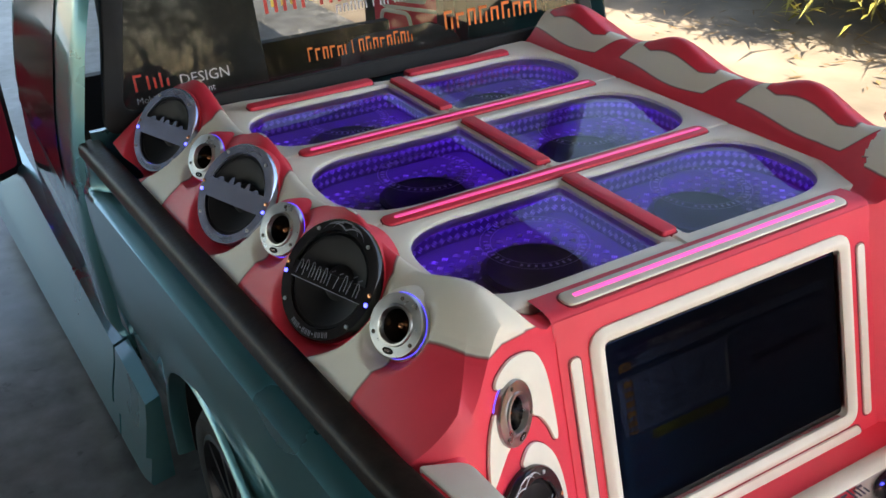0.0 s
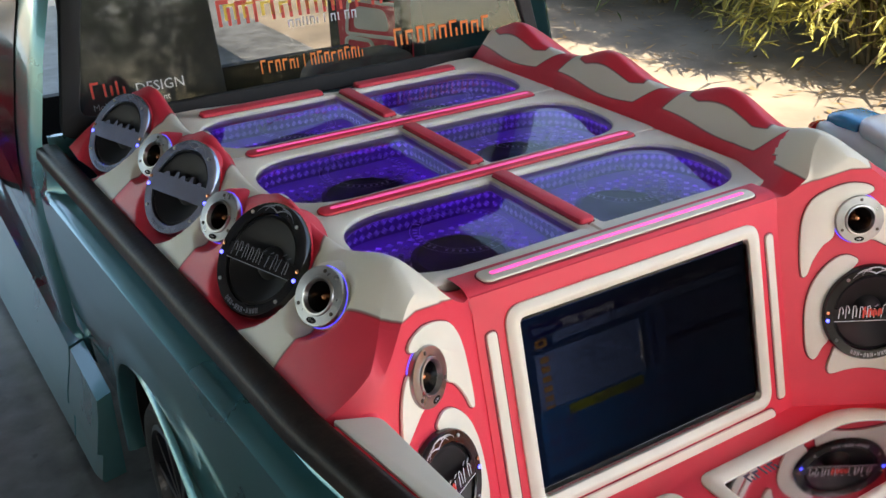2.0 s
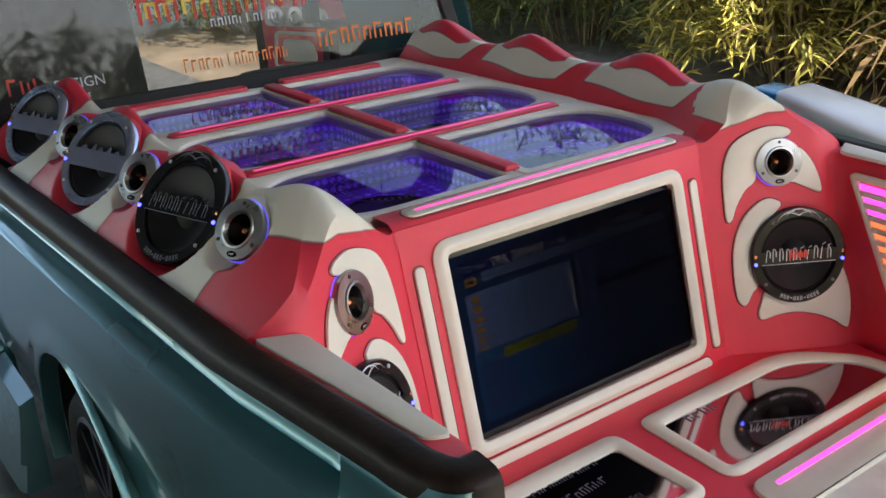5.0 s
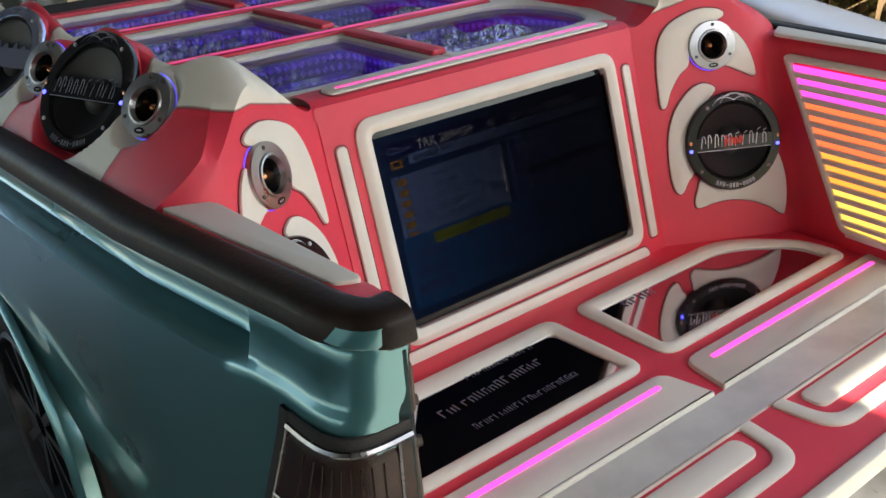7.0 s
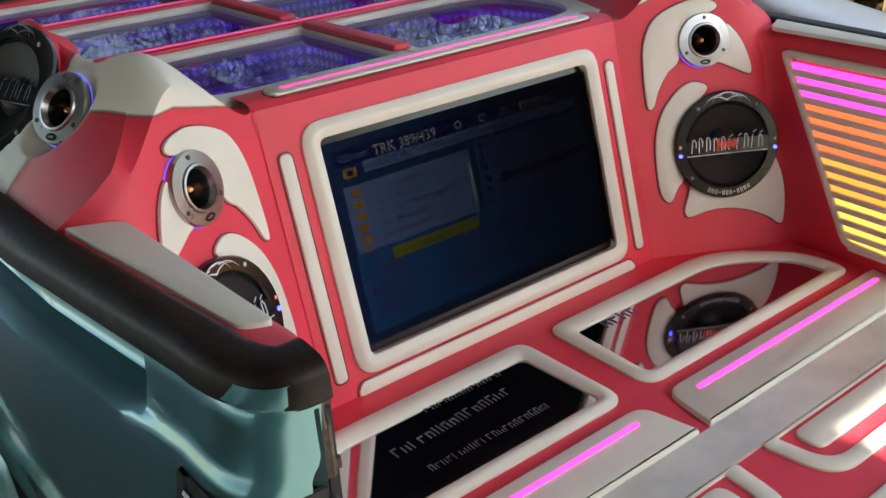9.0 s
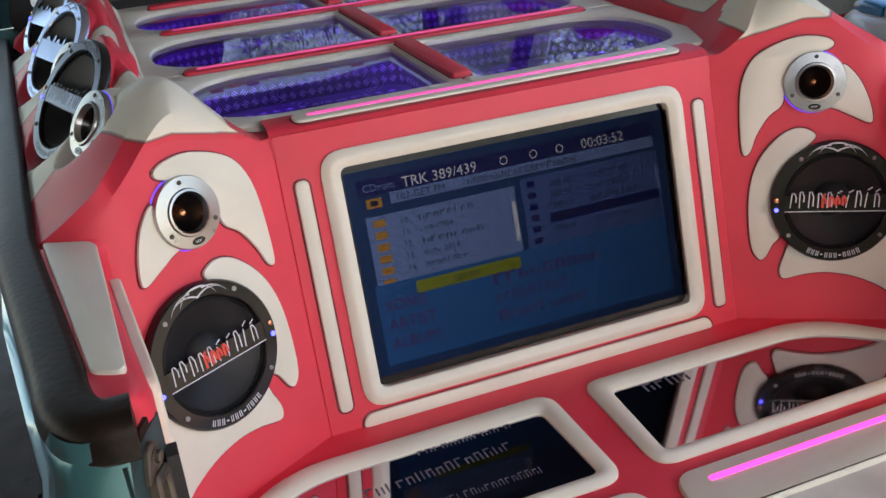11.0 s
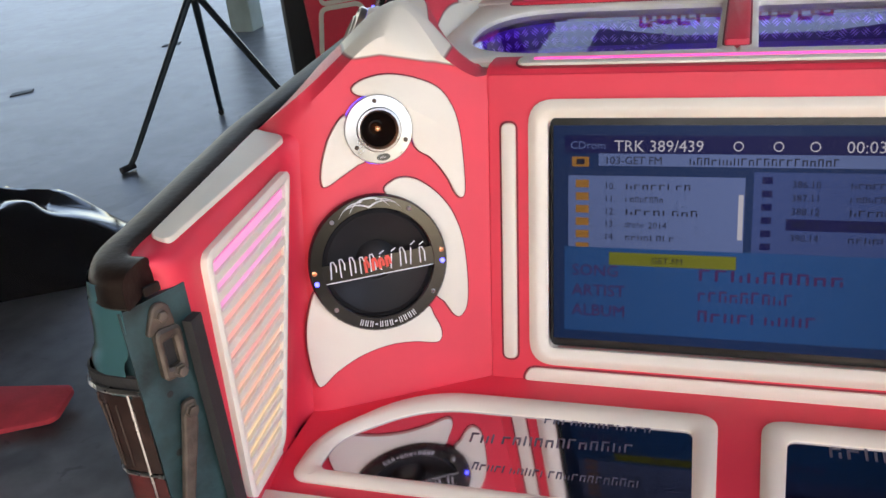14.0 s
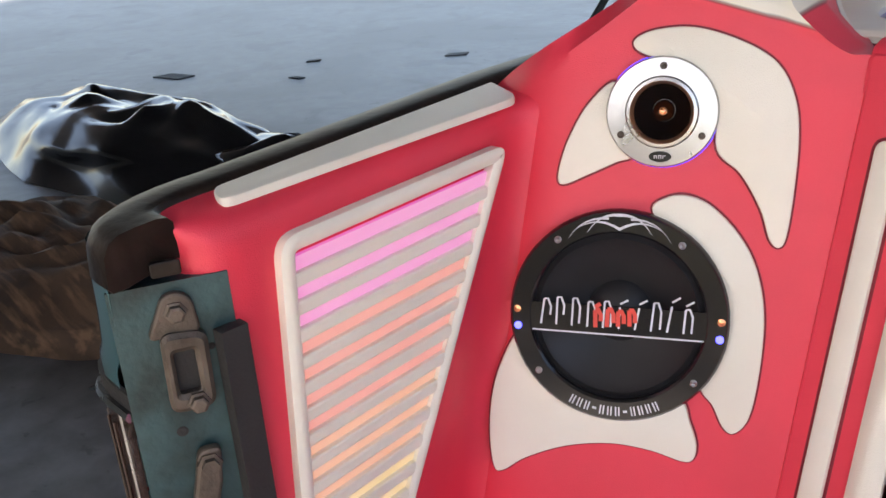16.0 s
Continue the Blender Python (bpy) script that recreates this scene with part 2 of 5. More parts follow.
def strokes(bm, m, width, height, n, seed):
    """Illegible lettering: a row of plain upright and cross bars with an underline."""
    rnd = random.Random(seed)
    def bar(x0, y0, x1, y1):
        v = [bm.verts.new(m @ Vector(p)) for p in ((x0, y0, 0), (x1, y0, 0), (x1, y1, 0), (x0, y1, 0))]
        bm.faces.new(v)
    step = width / n
    for k in range(n):
        x = -width / 2 + k * step
        h = height * rnd.uniform(0.7, 1.0)
        bar(x + step * 0.1, 0, x + step * 0.28, h)
        if rnd.random() < 0.75:
            bar(x + step * 0.28, h - height * 0.16, x + step * 0.78, h)
        if rnd.random() < 0.6:
            bar(x + step * 0.62, 0, x + step * 0.8, h * rnd.uniform(0.5, 1))
    return bar


# ---- plan of the truck bed (y ahead to the cab, x to the right) ----
DECK = 0.568
LEAN = 0.262
TOP = 1.040


def face_y(z):
    return 0.019 - LEAN * (1.035 - z)


def wing_y(x, z):
    return face_y(z) - 0.575 * (abs(x) - 0.39) + 5 * max(0, abs(x) - 0.60) ** 2


def rail_out(y):
    return 0.787 + 0.055 * (y + 0.1) - 0.08 * max(0, -0.1 - y)


def rail_in(y):
    return rail_out(y) - 0.060


# planes of the rear face: local x to the right, local y up the slope
FACE = basis((0, face_y(0.8), 0.8), (1, 0, 0), (0, LEAN, 1))
WING_L = basis((-0.547, wing_y(0.547, 0.79), 0.79), (1, 0.575, 0), (0, LEAN, 1))
WING_R = basis((0.547, wing_y(0.547, 0.79), 0.79), (1, -0.575, 0), (0, LEAN, 1))
SLOPE = math.hypot(1, LEAN)


def face_point(x, z):
    return (x, (z - 0.8) * SLOPE)


console = holder("audio_console", "red and cream vinyl-covered audio console built into the truck bed", "audio console")

# rear face panel round the screen
bm = bm_new()
outer = [face_point(*p) for p in ((-0.388, 0.545), (0.388, 0.545), (0.388, 1.036), (-0.388, 1.036))]
SCREEN = [face_point(*p) for p in ((-0.293, 0.622), (0.293, 0.622), (0.293, 0.972), (-0.293, 0.972))]
o, i = round_loop(outer, 0.004), round_loop(SCREEN, 0.012)
frame_band(bm, o, i, FACE, -0.06, 0.0, 0.004)
part("face_panel", bm, RED, console)

bm = bm_new()
i2 = round_loop([(x * 1.0, y) for x, y in SCREEN], 0.014)
o2 = round_loop([(x + (0.03 if x > 0 else -0.03), y + (0.028 if y > 0 else -0.028)) for x, y in SCREEN], 0.04)
frame_band(bm, o2, i2, FACE, -0.02, 0.012, 0.011)
part("screen_surround", bm, WHITE, console, "raised cream vinyl frame around the screen", smooth=True)


def strip(name, pts, m, mat=WHITE, r=0.012, high=0.005, parent=None, label=""):
    bm = bm_new()
    slab(bm, round_loop(pts, r), m, -0.004, high, 0.0035)
    ob = part(name, bm, mat, parent or console, label, smooth=True)
    bm = bm_new()
    slab(bm, inset_loop(round_loop(pts, r), -0.003), m, -0.004, 0.0006)
    part("joint", bm, GROOVE, ob)
    return ob


for s in (-1, 1):
    strip("side_bar", [face_point(s * a, z) for a, z in ((0.343, 0.60), (0.366, 0.60), (0.366, 0.965), (0.343, 0.965))], FACE)
strip("lower_bar", [face_point(x, z) for x, z in ((-0.335, 0.566), (0.335, 0.566), (0.325, 0.588), (-0.325, 0.588))], FACE)


# ---- shoulders of the console: ridges with three lobes a side, and the wings that face the tail ----
LOBES = (0.34, 0.775, 1.205)


def ridge_z(y):
    z = 1.112 + 0.05 * sum(math.exp(-((y - c) / 0.105) ** 2) for c in LOBES)
    return max(z, 1.112 + 0.033 * math.exp(-((y - 0.05) / 0.085) ** 2)) - (0.5 * max(0, -y) ** 1.5)


def ridge_x(y, s):
    return 0.525 + (0.055 if s < 0 else 0.050) * min(1, max(0, y / 0.3))


def base_x(y, s):
    return 0.402 + (0.118 if s < 0 else 0.078) * min(1, max(0, (y - 0.05) / 0.2))


def shoulder_z(x, y, s):
    """A soft crest between the inner slope, which rises from the windows, and the outer one, which falls to the rail."""
    xb, xr, xo, zr = base_x(y, s), ridge_x(y, s), rail_in(y), ridge_z(y) + 0.009
    if x <= xb:
        return TOP - 0.006
    t = (x - xb) / (xr - xb)
    inner = TOP - 0.006 + (zr - TOP + 0.006) * (min(t, 1) ** 2 * (3 - 2 * min(t, 1)) * 0.5 + t * 0.5)
    u = (x - xr) / (xo - xr)
    outer = zr + (0.990 - zr) * (u - 0.08 * math.sin(math.pi * min(1, max(0, u))))
    k = 0.014
    low = min(inner, outer)
    return low - k * math.log(math.exp((low - inner) / k) + math.exp((low - outer) / k))


def cream_on_shoulder(x, y, s):
    """Above zero where the shoulder's vinyl is cream: wavy bands along the inner slope, tongues down the outer one."""
    xb, xr, xo = base_x(y, s), ridge_x(y, s), rail_in(y)
    w = min(LOBES, key=lambda c: abs(y - c))
    d = (y - w) / 0.215
    t = (x - xb) / (xr - xb)
    u = (x - xr) / (xo - xr)
    tc = min(1, max(0, t))
    if s > 0:
        low = t - (0.36 - 0.10 * math.cos(math.pi * d + 0.5))
        lens = max(0.66 - t + 0.9 * max(0, abs(d + 0.10) - 0.42) ** 1.2, abs(d + 0.10) - 0.62)
        e = (d + 1.0 + 0.45 * (tc - 0.5)) % 2.0
        stripe = (abs(e - 1.0 + 1.0 if e < 1 else e - 2.0) - 0.15 - 0.10 * (1 - tc)) if y > 0.12 else 1.0
        inner = min(low, lens, stripe * 1.2)
    else:
        frame_edge = 0.26 + 0.05 * math.cos(math.pi * d) - t
        saddle = min(abs(d) - 0.58 + 0.25 * (1 - tc), t - 0.60)
        slash = 0.13 - abs(d - 0.28 + 0.55 * (tc - 0.6))
        inner = max(frame_edge, saddle, min(slash, t - 0.2))
    if y < 0.13:
        inner = max(min(t - 0.35, 1.2), -1) if y < 0.10 else min(inner, (0.13 - y) * 20)
    if s < 0:
        tongue = max(0.024 + 0.050 * u - abs(y - (c - 0.135 - 0.085 * u + 0.022 * math.sin(7.5 * u))) for c in LOBES)
        outer = max(min(tongue * 5, u - 0.25), min(0.42 - u, abs(d) - 0.68))
        if y < 0.12:
            outer = max(min(tongue * 5, u - 0.25), 0.46 - u - 2.2 * max(0, 0.02 - y))
    else:
        outer = max(min(abs(d - 0.5 * (u - 0.6) + 0.12 * math.sin(7 * u)) - 0.72, u - 0.3), 0.40 - u - 2.2 * max(0, 0.02 - y) if y < 0.15 else -1)
    k = min(1, max(0, u * 8))
    return (inner * (1 - k) + outer * k) * 0.12


def cream_on_wing(x, z):
    return (z - 1.043 - 0.32 * (min(x, 0.53) - 0.39) - 0.10 * max(0, x - 0.56)) * 0.9


def with_cream(ob, values):
    layer = ob.data.attributes.new("cream", "FLOAT", "POINT")
    layer.data.foreach_set("value", values)
    return ob


def cut_round(bm, centres):
    """Opens round holes in a sheet: drops the faces that lie wholly inside."""
    gone = [f for f in bm.faces if any(all((v.co - c).length < r for v in f.verts) for c, r in centres)]
    bmesh.ops.delete(bm, geom=gone, context="FACES_ONLY")


SIDE_SPEAKERS = ((-0.655, 0.289, 1.073), (-0.672, 0.715, 1.072), (-0.688, 1.176, 1.066))
SIDE_TWEETERS = ((-0.629, 0.093, 1.080), (-0.656, 0.505, 1.078), (-0.667, 0.922, 1.081))
SPEAKER_N = Vector((-0.758, -0.262, 0.597)).normalized()
TWEETER_N = Vector((-0.79, -0.30, 0.52)).normalized()
WING_SPEAKER, WING_TWEETER = (0.545, 0.786), (0.535, 0.984)


for s in (-1, 1):
    nu, nv = 110, 260
    us = [0.386 + (0.79 - 0.386) * k / nu for k in range(nu + 1)]
    rows = []
    for j in range(nv + 1):
        v = j / nv
        row = []
        for x in us:
            xc = min(x, rail_in(-0.1) + 0.004)
            zt = shoulder_z(xc, 0.03, s)
            y0 = wing_y(xc, min(zt, 1.075)) + 1.1 * max(0, zt - 1.075)
            y = y0 + (1.345 - y0) * v
            xx = max(min(x, rail_in(y) + 0.008), base_x(y, s) - 0.004 if y > 0.06 else 0)
            row.append(Vector((s * xx, y, shoulder_z(xx, y, s))))
        rows.append(row)
    if s < 0:
        # seats pressed into the shoulder under each loudspeaker and tweeter
        for cs, nn, r0, r1, dep in ((SIDE_SPEAKERS, SPEAKER_N, 0.110, 0.135, 0.010), (SIDE_TWEETERS, TWEETER_N, 0.056, 0.075, 0.007)):
            for c in cs:
                c = Vector(c)
                for row in rows:
                    for p in row:
                        v = p - c
                        hgt = v.dot(nn)
                        rad = (v - nn * hgt).length
                        if rad < r1 and hgt > -dep:
                            p -= nn * ((hgt + dep) * min(1, (r1 - rad) / (r1 - r0)))
    bm = bm_new()
    grid(bm, rows)
    if s < 0:
        cut_round(bm, [(Vector(c), 0.086) for c in SIDE_SPEAKERS] + [(Vector(c), 0.05) for c in SIDE_TWEETERS])
    vals = [cream_on_shoulder(abs(p.x), p.y, s) for row in rows for p in row]
    with_cream(part("shoulder", bm, TWO, console, "wavy shoulder with red and cream vinyl stripes", smooth=True), vals)
    # wing from the deck up to the shoulder's rear edge
    bm = bm_new()
    wr = []
    for k in range(41):
        row = []
        for x, top in zip(us, rows[0]):
            x = min(x, abs(top.x))
            z = DECK - 0.01 + (top.z - DECK + 0.01) * k / 40
            t = max(0, 1 - (top.z - z) / 0.022)
            row.append(Vector((s * x, wing_y(x, z) * (1 - t) + top.y * t, z)))
        wr.append(row)
    grid(bm, wr)
    cut_round(bm, [(Vector((s * x, wing_y(x, z), z)), r) for (x, z), r in ((WING_SPEAKER, 0.094), (WING_TWEETER, 0.045))])
    with_cream(part("wing_panel", bm, TWO, console, "angled speaker panel facing the tailgate", smooth=True), [cream_on_wing(abs(p.x), p.z) for row in wr for p in row])

# claws of cream vinyl round the speakers of each wing (right wing mirrored)
FINS = {
    "upper_claw": [(0.010, 0.266), (0.028, 0.274), (0.063, 0.276), (0.104, 0.264), (0.137, 0.244), (0.154, 0.214), (0.160, 0.178), (0.159, 0.126), (0.155, 0.084), (0.149, 0.073), (0.140, 0.080), (0.130, 0.109), (0.111, 0.141), (0.088, 0.164), (0.084, 0.215), (0.045, 0.245), (0.023, 0.250), (0.010, 0.257)],
    "outer_claw": [(-0.008, 0.226), (-0.033, 0.205), (-0.052, 0.169), (-0.061, 0.135), (-0.055, 0.126), (-0.032, 0.136), (-0.005, 0.149), (0.012, 0.158), (-0.005, 0.190)],
    "middle_claw": [(0.032, 0.102), (0.045, 0.117), (0.066, 0.119), (0.089, 0.108), (0.114, 0.082), (0.131, 0.050), (0.140, 0.006), (0.139, -0.050), (0.132, -0.097), (0.119, -0.115), (0.108, -0.110), (0.097, -0.088), (0.085, -0.070), (0.092, -0.030), (0.092, 0.020), (0.070, 0.063)],
    "lower_claw": [(-0.098, -0.030), (-0.116, -0.061), (-0.126, -0.100), (-0.128, -0.144), (-0.123, -0.179), (-0.113, -0.182), (-0.089, -0.165), (-0.047, -0.147), (-0.001, -0.139), (0.039, -0.142), (0.070, -0.150), (0.081, -0.147), (0.084, -0.132), (0.077, -0.109), (0.064, -0.086), (0.010, -0.103), (-0.045, -0.095), (-0.079, -0.066)],
}
for s, m in ((1, WING_L), (-1, WING_R)):
    for name, pts in FINS.items():
        loop = []
        for x, y in curve_loop(pts, 6):
            for cx, cy, r in ((0.003, -0.003, 0.096), (0.040, 0.201, 0.044)):
                d = math.hypot(x - cx, y - cy)
                if d < r:
                    x, y = cx + (x - cx) * r / d, cy + (y - cy) * r / d
            loop.append((s * x, y))
        bm = bm_new()
        slab(bm, loop, m, -0.004, 0.006, 0.002)
        ob = part(name, bm, WHITE, console, "raised cream vinyl claw", smooth=True)
        bm = bm_new()
        slab(bm, inset_loop(loop, -0.002), m, -0.004, 0.0012)
        part("joint", bm, GROOVE, ob)

# inner side walls of the bed with their shoulders
for s in (-1, 1):
    def wall_path(z):
        a = Vector((0.628, wing_y(0.628, z) + 0.006))
        c = Vector((0.668, wing_y(0.668, z) - 0.002))
        d = Vector((0.652, wing_y(0.652, z) - 0.06))
        k = min(1, max(0, (z - 0.872) / 0.03))
        k = k * k * (3 - 2 * k)
        e = Vector((0.625, -0.478))
        f = Vector((0.622, -0.512)).lerp(Vector((0.614, -0.530)), k)
        g = Vector((0.66, -0.517)).lerp(Vector((0.652, -0.540)), k)
        pts = [a * (1 - t) ** 2 + c * 2 * t * (1 - t) + d * t * t for t in (k / 10 for k in range(11))]
        pts += [d + (e - d) * k / 8 for k in range(1, 9)]
        pts += [e * (1 - t) ** 2 + f * 2 * t * (1 - t) + g * t * t for t in (k / 6 for k in range(1, 7))]
        return pts
    rows = []
    for k in range(37):
        z = DECK - 0.01 + (0.965 - DECK + 0.01) * k / 36
        rows.append([Vector((s * p.x, p.y, z)) for p in wall_path(z)])
    for dx, z in ((0.003, 0.978), (0.011, 0.988), (0.024, 0.993), (0.05, 0.9945), (0.078, 0.994)):
        rows.append([Vector((s * min(p.x + dx, rail_in(p.y) + 0.012), p.y - min(dx, 0.02) * (p.y < -0.49), z)) for p in wall_path(0.965)])
    bm = bm_new()
    grid(bm, rows)
    part("side_wall_panel", bm, RED, console, "red vinyl side panel", smooth=True)
    loop = round_loop([(s * 0.654, -0.150), (s * (rail_in(-0.14) - 0.002), -0.120), (s * (rail_in(-0.48) - 0.002), -0.485), (s * 0.640, -0.500)], (0.02, 0.01, 0.01, 0.022))
    bm = bm_new()
    slab(bm, loop, Matrix.Translation((0, 0, 0.995)), -0.004, 0.004, 0.003)
    part("shoulder_pad", bm, WHITE, console, "grey-cream vinyl pad along the bed rail", smooth=True)

# lit grilles on the side walls
GR = [(-0.492, 0.603), (-0.372, 0.608), (-0.185, 0.962), (-0.468, 0.962)]
BANDS = [(1.0, 0.08, 0.75)] * 3 + [(1.0, 0.16, 0.06)] * 4 + [(1.0, 0.35, 0.06)] * 3 + [(1.0, 0.68, 0.12)] * 4
led_mats = {(c, 1): glowing("grille_light", c, 0.5) for c in sorted(set(BANDS))}
for c in sorted(set(BANDS)):
    pale = led_mats[(c, -1)] = glowing("pale_grille_light", c, 0.13)
    pale.node_tree.nodes["Principled BSDF"].inputs["Base Color"].default_value = (0.6, 0.55, 0.5, 1)
for s in (-1, 1):
    m = basis((s * 0.634, -0.33, 0.8), (-0.075, 1 if s < 0 else -1, 0), (0, 0, 1))
    sg = 1 if s < 0 else -1
    quad = [(sg * (y + 0.33), z - 0.8) for y, z in GR]
    out, inn = round_loop(quad, 0.02), inset_loop(round_loop(quad, 0.02), 0.014)
    grille = part("grille_frame", (bm := bm_new(), frame_band(bm, out, inn, m, -0.004, 0.009, 0.004))[0], WHITE, console, "cream slatted grille with coloured lights behind", smooth=True)

    def edges(z):
        """The grille's inner left and right ends at a height."""
        k = (z - 0.605) / (0.962 - 0.605)
        a, b = -0.492 + (0.024) * k + 0.013, -0.372 + 0.187 * k - 0.015
        return sg * (a + 0.33), sg * (b + 0.33)
    for k in range(14):
        zc = 0.935 - k * 0.0242
        zl = zc - 0.8
        for name, hh, off, hi, mt in (("light_bar", 0.006, 0.0, 0.0015, led_mats[(BANDS[k], s)]), ("slat", 0.0062, -0.0121, 0.007, WHITE)):
            a, b = edges(zc + off)
            bm = bm_new()
            slab(bm, [(a, zl + off - hh), (b, zl + off - hh), (b, zl + off + hh), (a, zl + off + hh)], m, -0.003, hi, 0.0 if name == "light_bar" else 0.002)
            part(name, bm, mt, grille)

WELL_Z = TOP - 0.085

# ---- top of the console: six windows over lit wells ----
TOPM = Matrix.Translation((0, 0, TOP))
ROWS_Y = ((0.124, 0.444, 0.085, 0.486), (0.528, 0.856, 0.486, 0.906), (0.952, 1.235, 0.906, 1.345))
COLS_X = ((-0.472, -0.056, -0.520, -0.026), (0.005, 0.447, -0.026, 0.478))


def cell_loop(loop, x0, x1, y0, y1):
    cx, cy = (x0 + x1) / 2, (y0 + y1) / 2
    out = []
    for x, y in loop:
        dx, dy = x - cx, y - cy
        k = min((x1 - cx) / abs(dx) if abs(dx) > 1e-6 else 1e9, (y1 - cy) / abs(dy) if abs(dy) > 1e-6 else 1e9)
        out.append((cx + dx * k, cy + dy * k))
    return out


for r, (y0, y1, cy0, cy1) in enumerate(ROWS_Y):
    for c, (x0, x1, cx0, cx1) in enumerate(COLS_X):
        grow = 0.02 if r else 0.0
        big = 0.16
        if c == 0:
            x0 -= grow * 1.3
            cx0 -= grow * 0.9
            loop = round_loop([(x0, y0), (x1, y0), (x1, y1), (x0, y1)], (big, 0.012, 0.012, big), 14)
        else:
            cx1 += grow * 0.3
            loop = round_loop([(x0, y0), (x1, y0), (x1, y1), (x0, y1)], (0.012, big, big, 0.012), 14)
        bm = bm_new()
        frame_band(bm, cell_loop(loop, cx0, cx1, cy0, cy1), loop, TOPM, -0.03, 0.0, 0.006)
        cell = part("window_frame", bm, WHITE, console, "cream vinyl frame around a top window", smooth=True)
        bm = bm_new()
        bm.faces.new([bm.verts.new((x, y, TOP - 0.012)) for x, y in loop])
        pane = part("pane", bm, PANE, cell, "tinted acrylic pane over a violet-lit well", recalc=False)
        pane.visible_shadow = False
        wall = inset_loop(loop, -0.03)
        n = len(wall)
        bm = bm_new()
        top, low = ([bm.verts.new((x, y, z)) for x, y in wall] for z in (TOP - 0.008, WELL_Z))
        for k in range(n):
            bm.faces.new((top[k - 1], top[k], low[k], low[k - 1]))
        part("well_wall", bm, PLATE, cell, "diamond plate lining of the well")
        # raised lozenges on the lining
        bm = bm_new()
        run, step, a = 0.0, 0.019, 0
        for k in range(n):
            p, q = Vector(wall[k - 1]), Vector(wall[k])
            length = (q - p).length
            if length < 1e-6:
                continue
            e = (q - p) / length
            while run < length:
                c2 = p + e * run
                mid = Vector(((x0 + x1) / 2, (y0 + y1) / 2))
                nn = Vector((-e.y, e.x))
                nn = nn if (mid - c2).dot(nn) > 0 else -nn
                for b in range(3):
                    m2 = basis((c2.x + nn.x * 0.0006, c2.y + nn.y * 0.0006, WELL_Z + 0.013 + 0.022 * b), (e.x, e.y, 0), (0, 0, 1)) @ Matrix.Rotation(radians(45 if (a + b) % 2 else -45), 4, "Z")
                    for off in (-0.0045, 0, 0.0045):
                        bm.faces.new([bm.verts.new(m2 @ Vector(v)) for v in ((-0.0085, off, 0), (0, off - 0.0016, 0), (0.0085, off, 0), (0, off + 0.0016, 0))])
                run += step
                a += 1
            run -= length
        part("lining_relief", bm, LOZENGE, cell, recalc=False)["kind"] = "stuff"
        bm = bm_new()
        slab(bm, wall, Matrix.Translation((0, 0, WELL_Z)), -0.01, 0.0)
        part("well_floor", bm, PLATE, cell, "diamond plate floor of the well")
        bm = bm_new()
        frame_band(bm, inset_loop(loop, -0.026), inset_loop(loop, -0.011), Matrix.Translation((0, 0, TOP - 0.016)), -0.002, 0.002, 0.001)
        part("led_strip", bm, LED_VIOLET, cell, "violet LED strip round the well")
        # diamond plate lozenges
        bm = bm_new()
        ny, nx = int((y1 - y0) / 0.026), int((x1 - x0) / 0.026)
        for a in range(nx):
            for b in range(ny):
                px, py = x0 + 0.026 * (a + 0.5), y0 + 0.026 * (b + 0.5)
                q = Matrix.Translation((px, py, WELL_Z)) @ Matrix.Rotation(radians(45 if (a + b) % 2 else -45), 4, "Z")
                for off in (-0.0042, 0, 0.0042):
                    v = [bm.verts.new(q @ Vector(p)) for p in ((-0.0085, off, 0.0003), (0, off - 0.0021, 0.0022), (0.0095, off, 0.0003), (0, off + 0.0021, 0.0022))]
                    bm.faces.new(v)
        part("lozenge_relief", bm, LOZENGE, cell)["kind"] = "stuff"
        # woofer in the well
        sx, sy = (x0 + x1) / 2 + (0.03 if c == 0 else -0.03), (y0 + y1) / 2
        bm = bm_new()
        lathe(bm, [(0.105, 0.001), (0.105, 0.008), (0.094, 0.011), (0.088, 0.007), (0.05, 0.003), (0.034, 0.006), (0, 0.010)], Matrix.Translation((sx, sy, WELL_Z)), 40)
        part("woofer", bm, CONE, cell, "black woofer in the well", smooth=True)
        # engraved rings under the pane
        bm = bm_new()
        for rr, wd in ((0.105, 0.0012), (0.085, 0.0012)):
            lathe(bm, [(rr, -0.0175), (rr + wd, -0.0175)], Matrix.Translation((sx, sy, TOP)), 48)
        for k in range(44):
            if k % 9 == 8:
                continue
            q = Matrix.Translation((sx, sy, TOP - 0.0175)) @ Matrix.Rotation(2 * math.pi * k / 44, 4, "Z")
            v = [bm.verts.new(q @ Vector(p)) for p in ((0.090, -0.004, 0), (0.099, -0.004, 0), (0.099, 0.001, 0), (0.090, 0.001, 0))]
            bm.faces.new(v)
        part("engraving", bm, MARK, cell, "ring-shaped engraving on the pane", recalc=False)

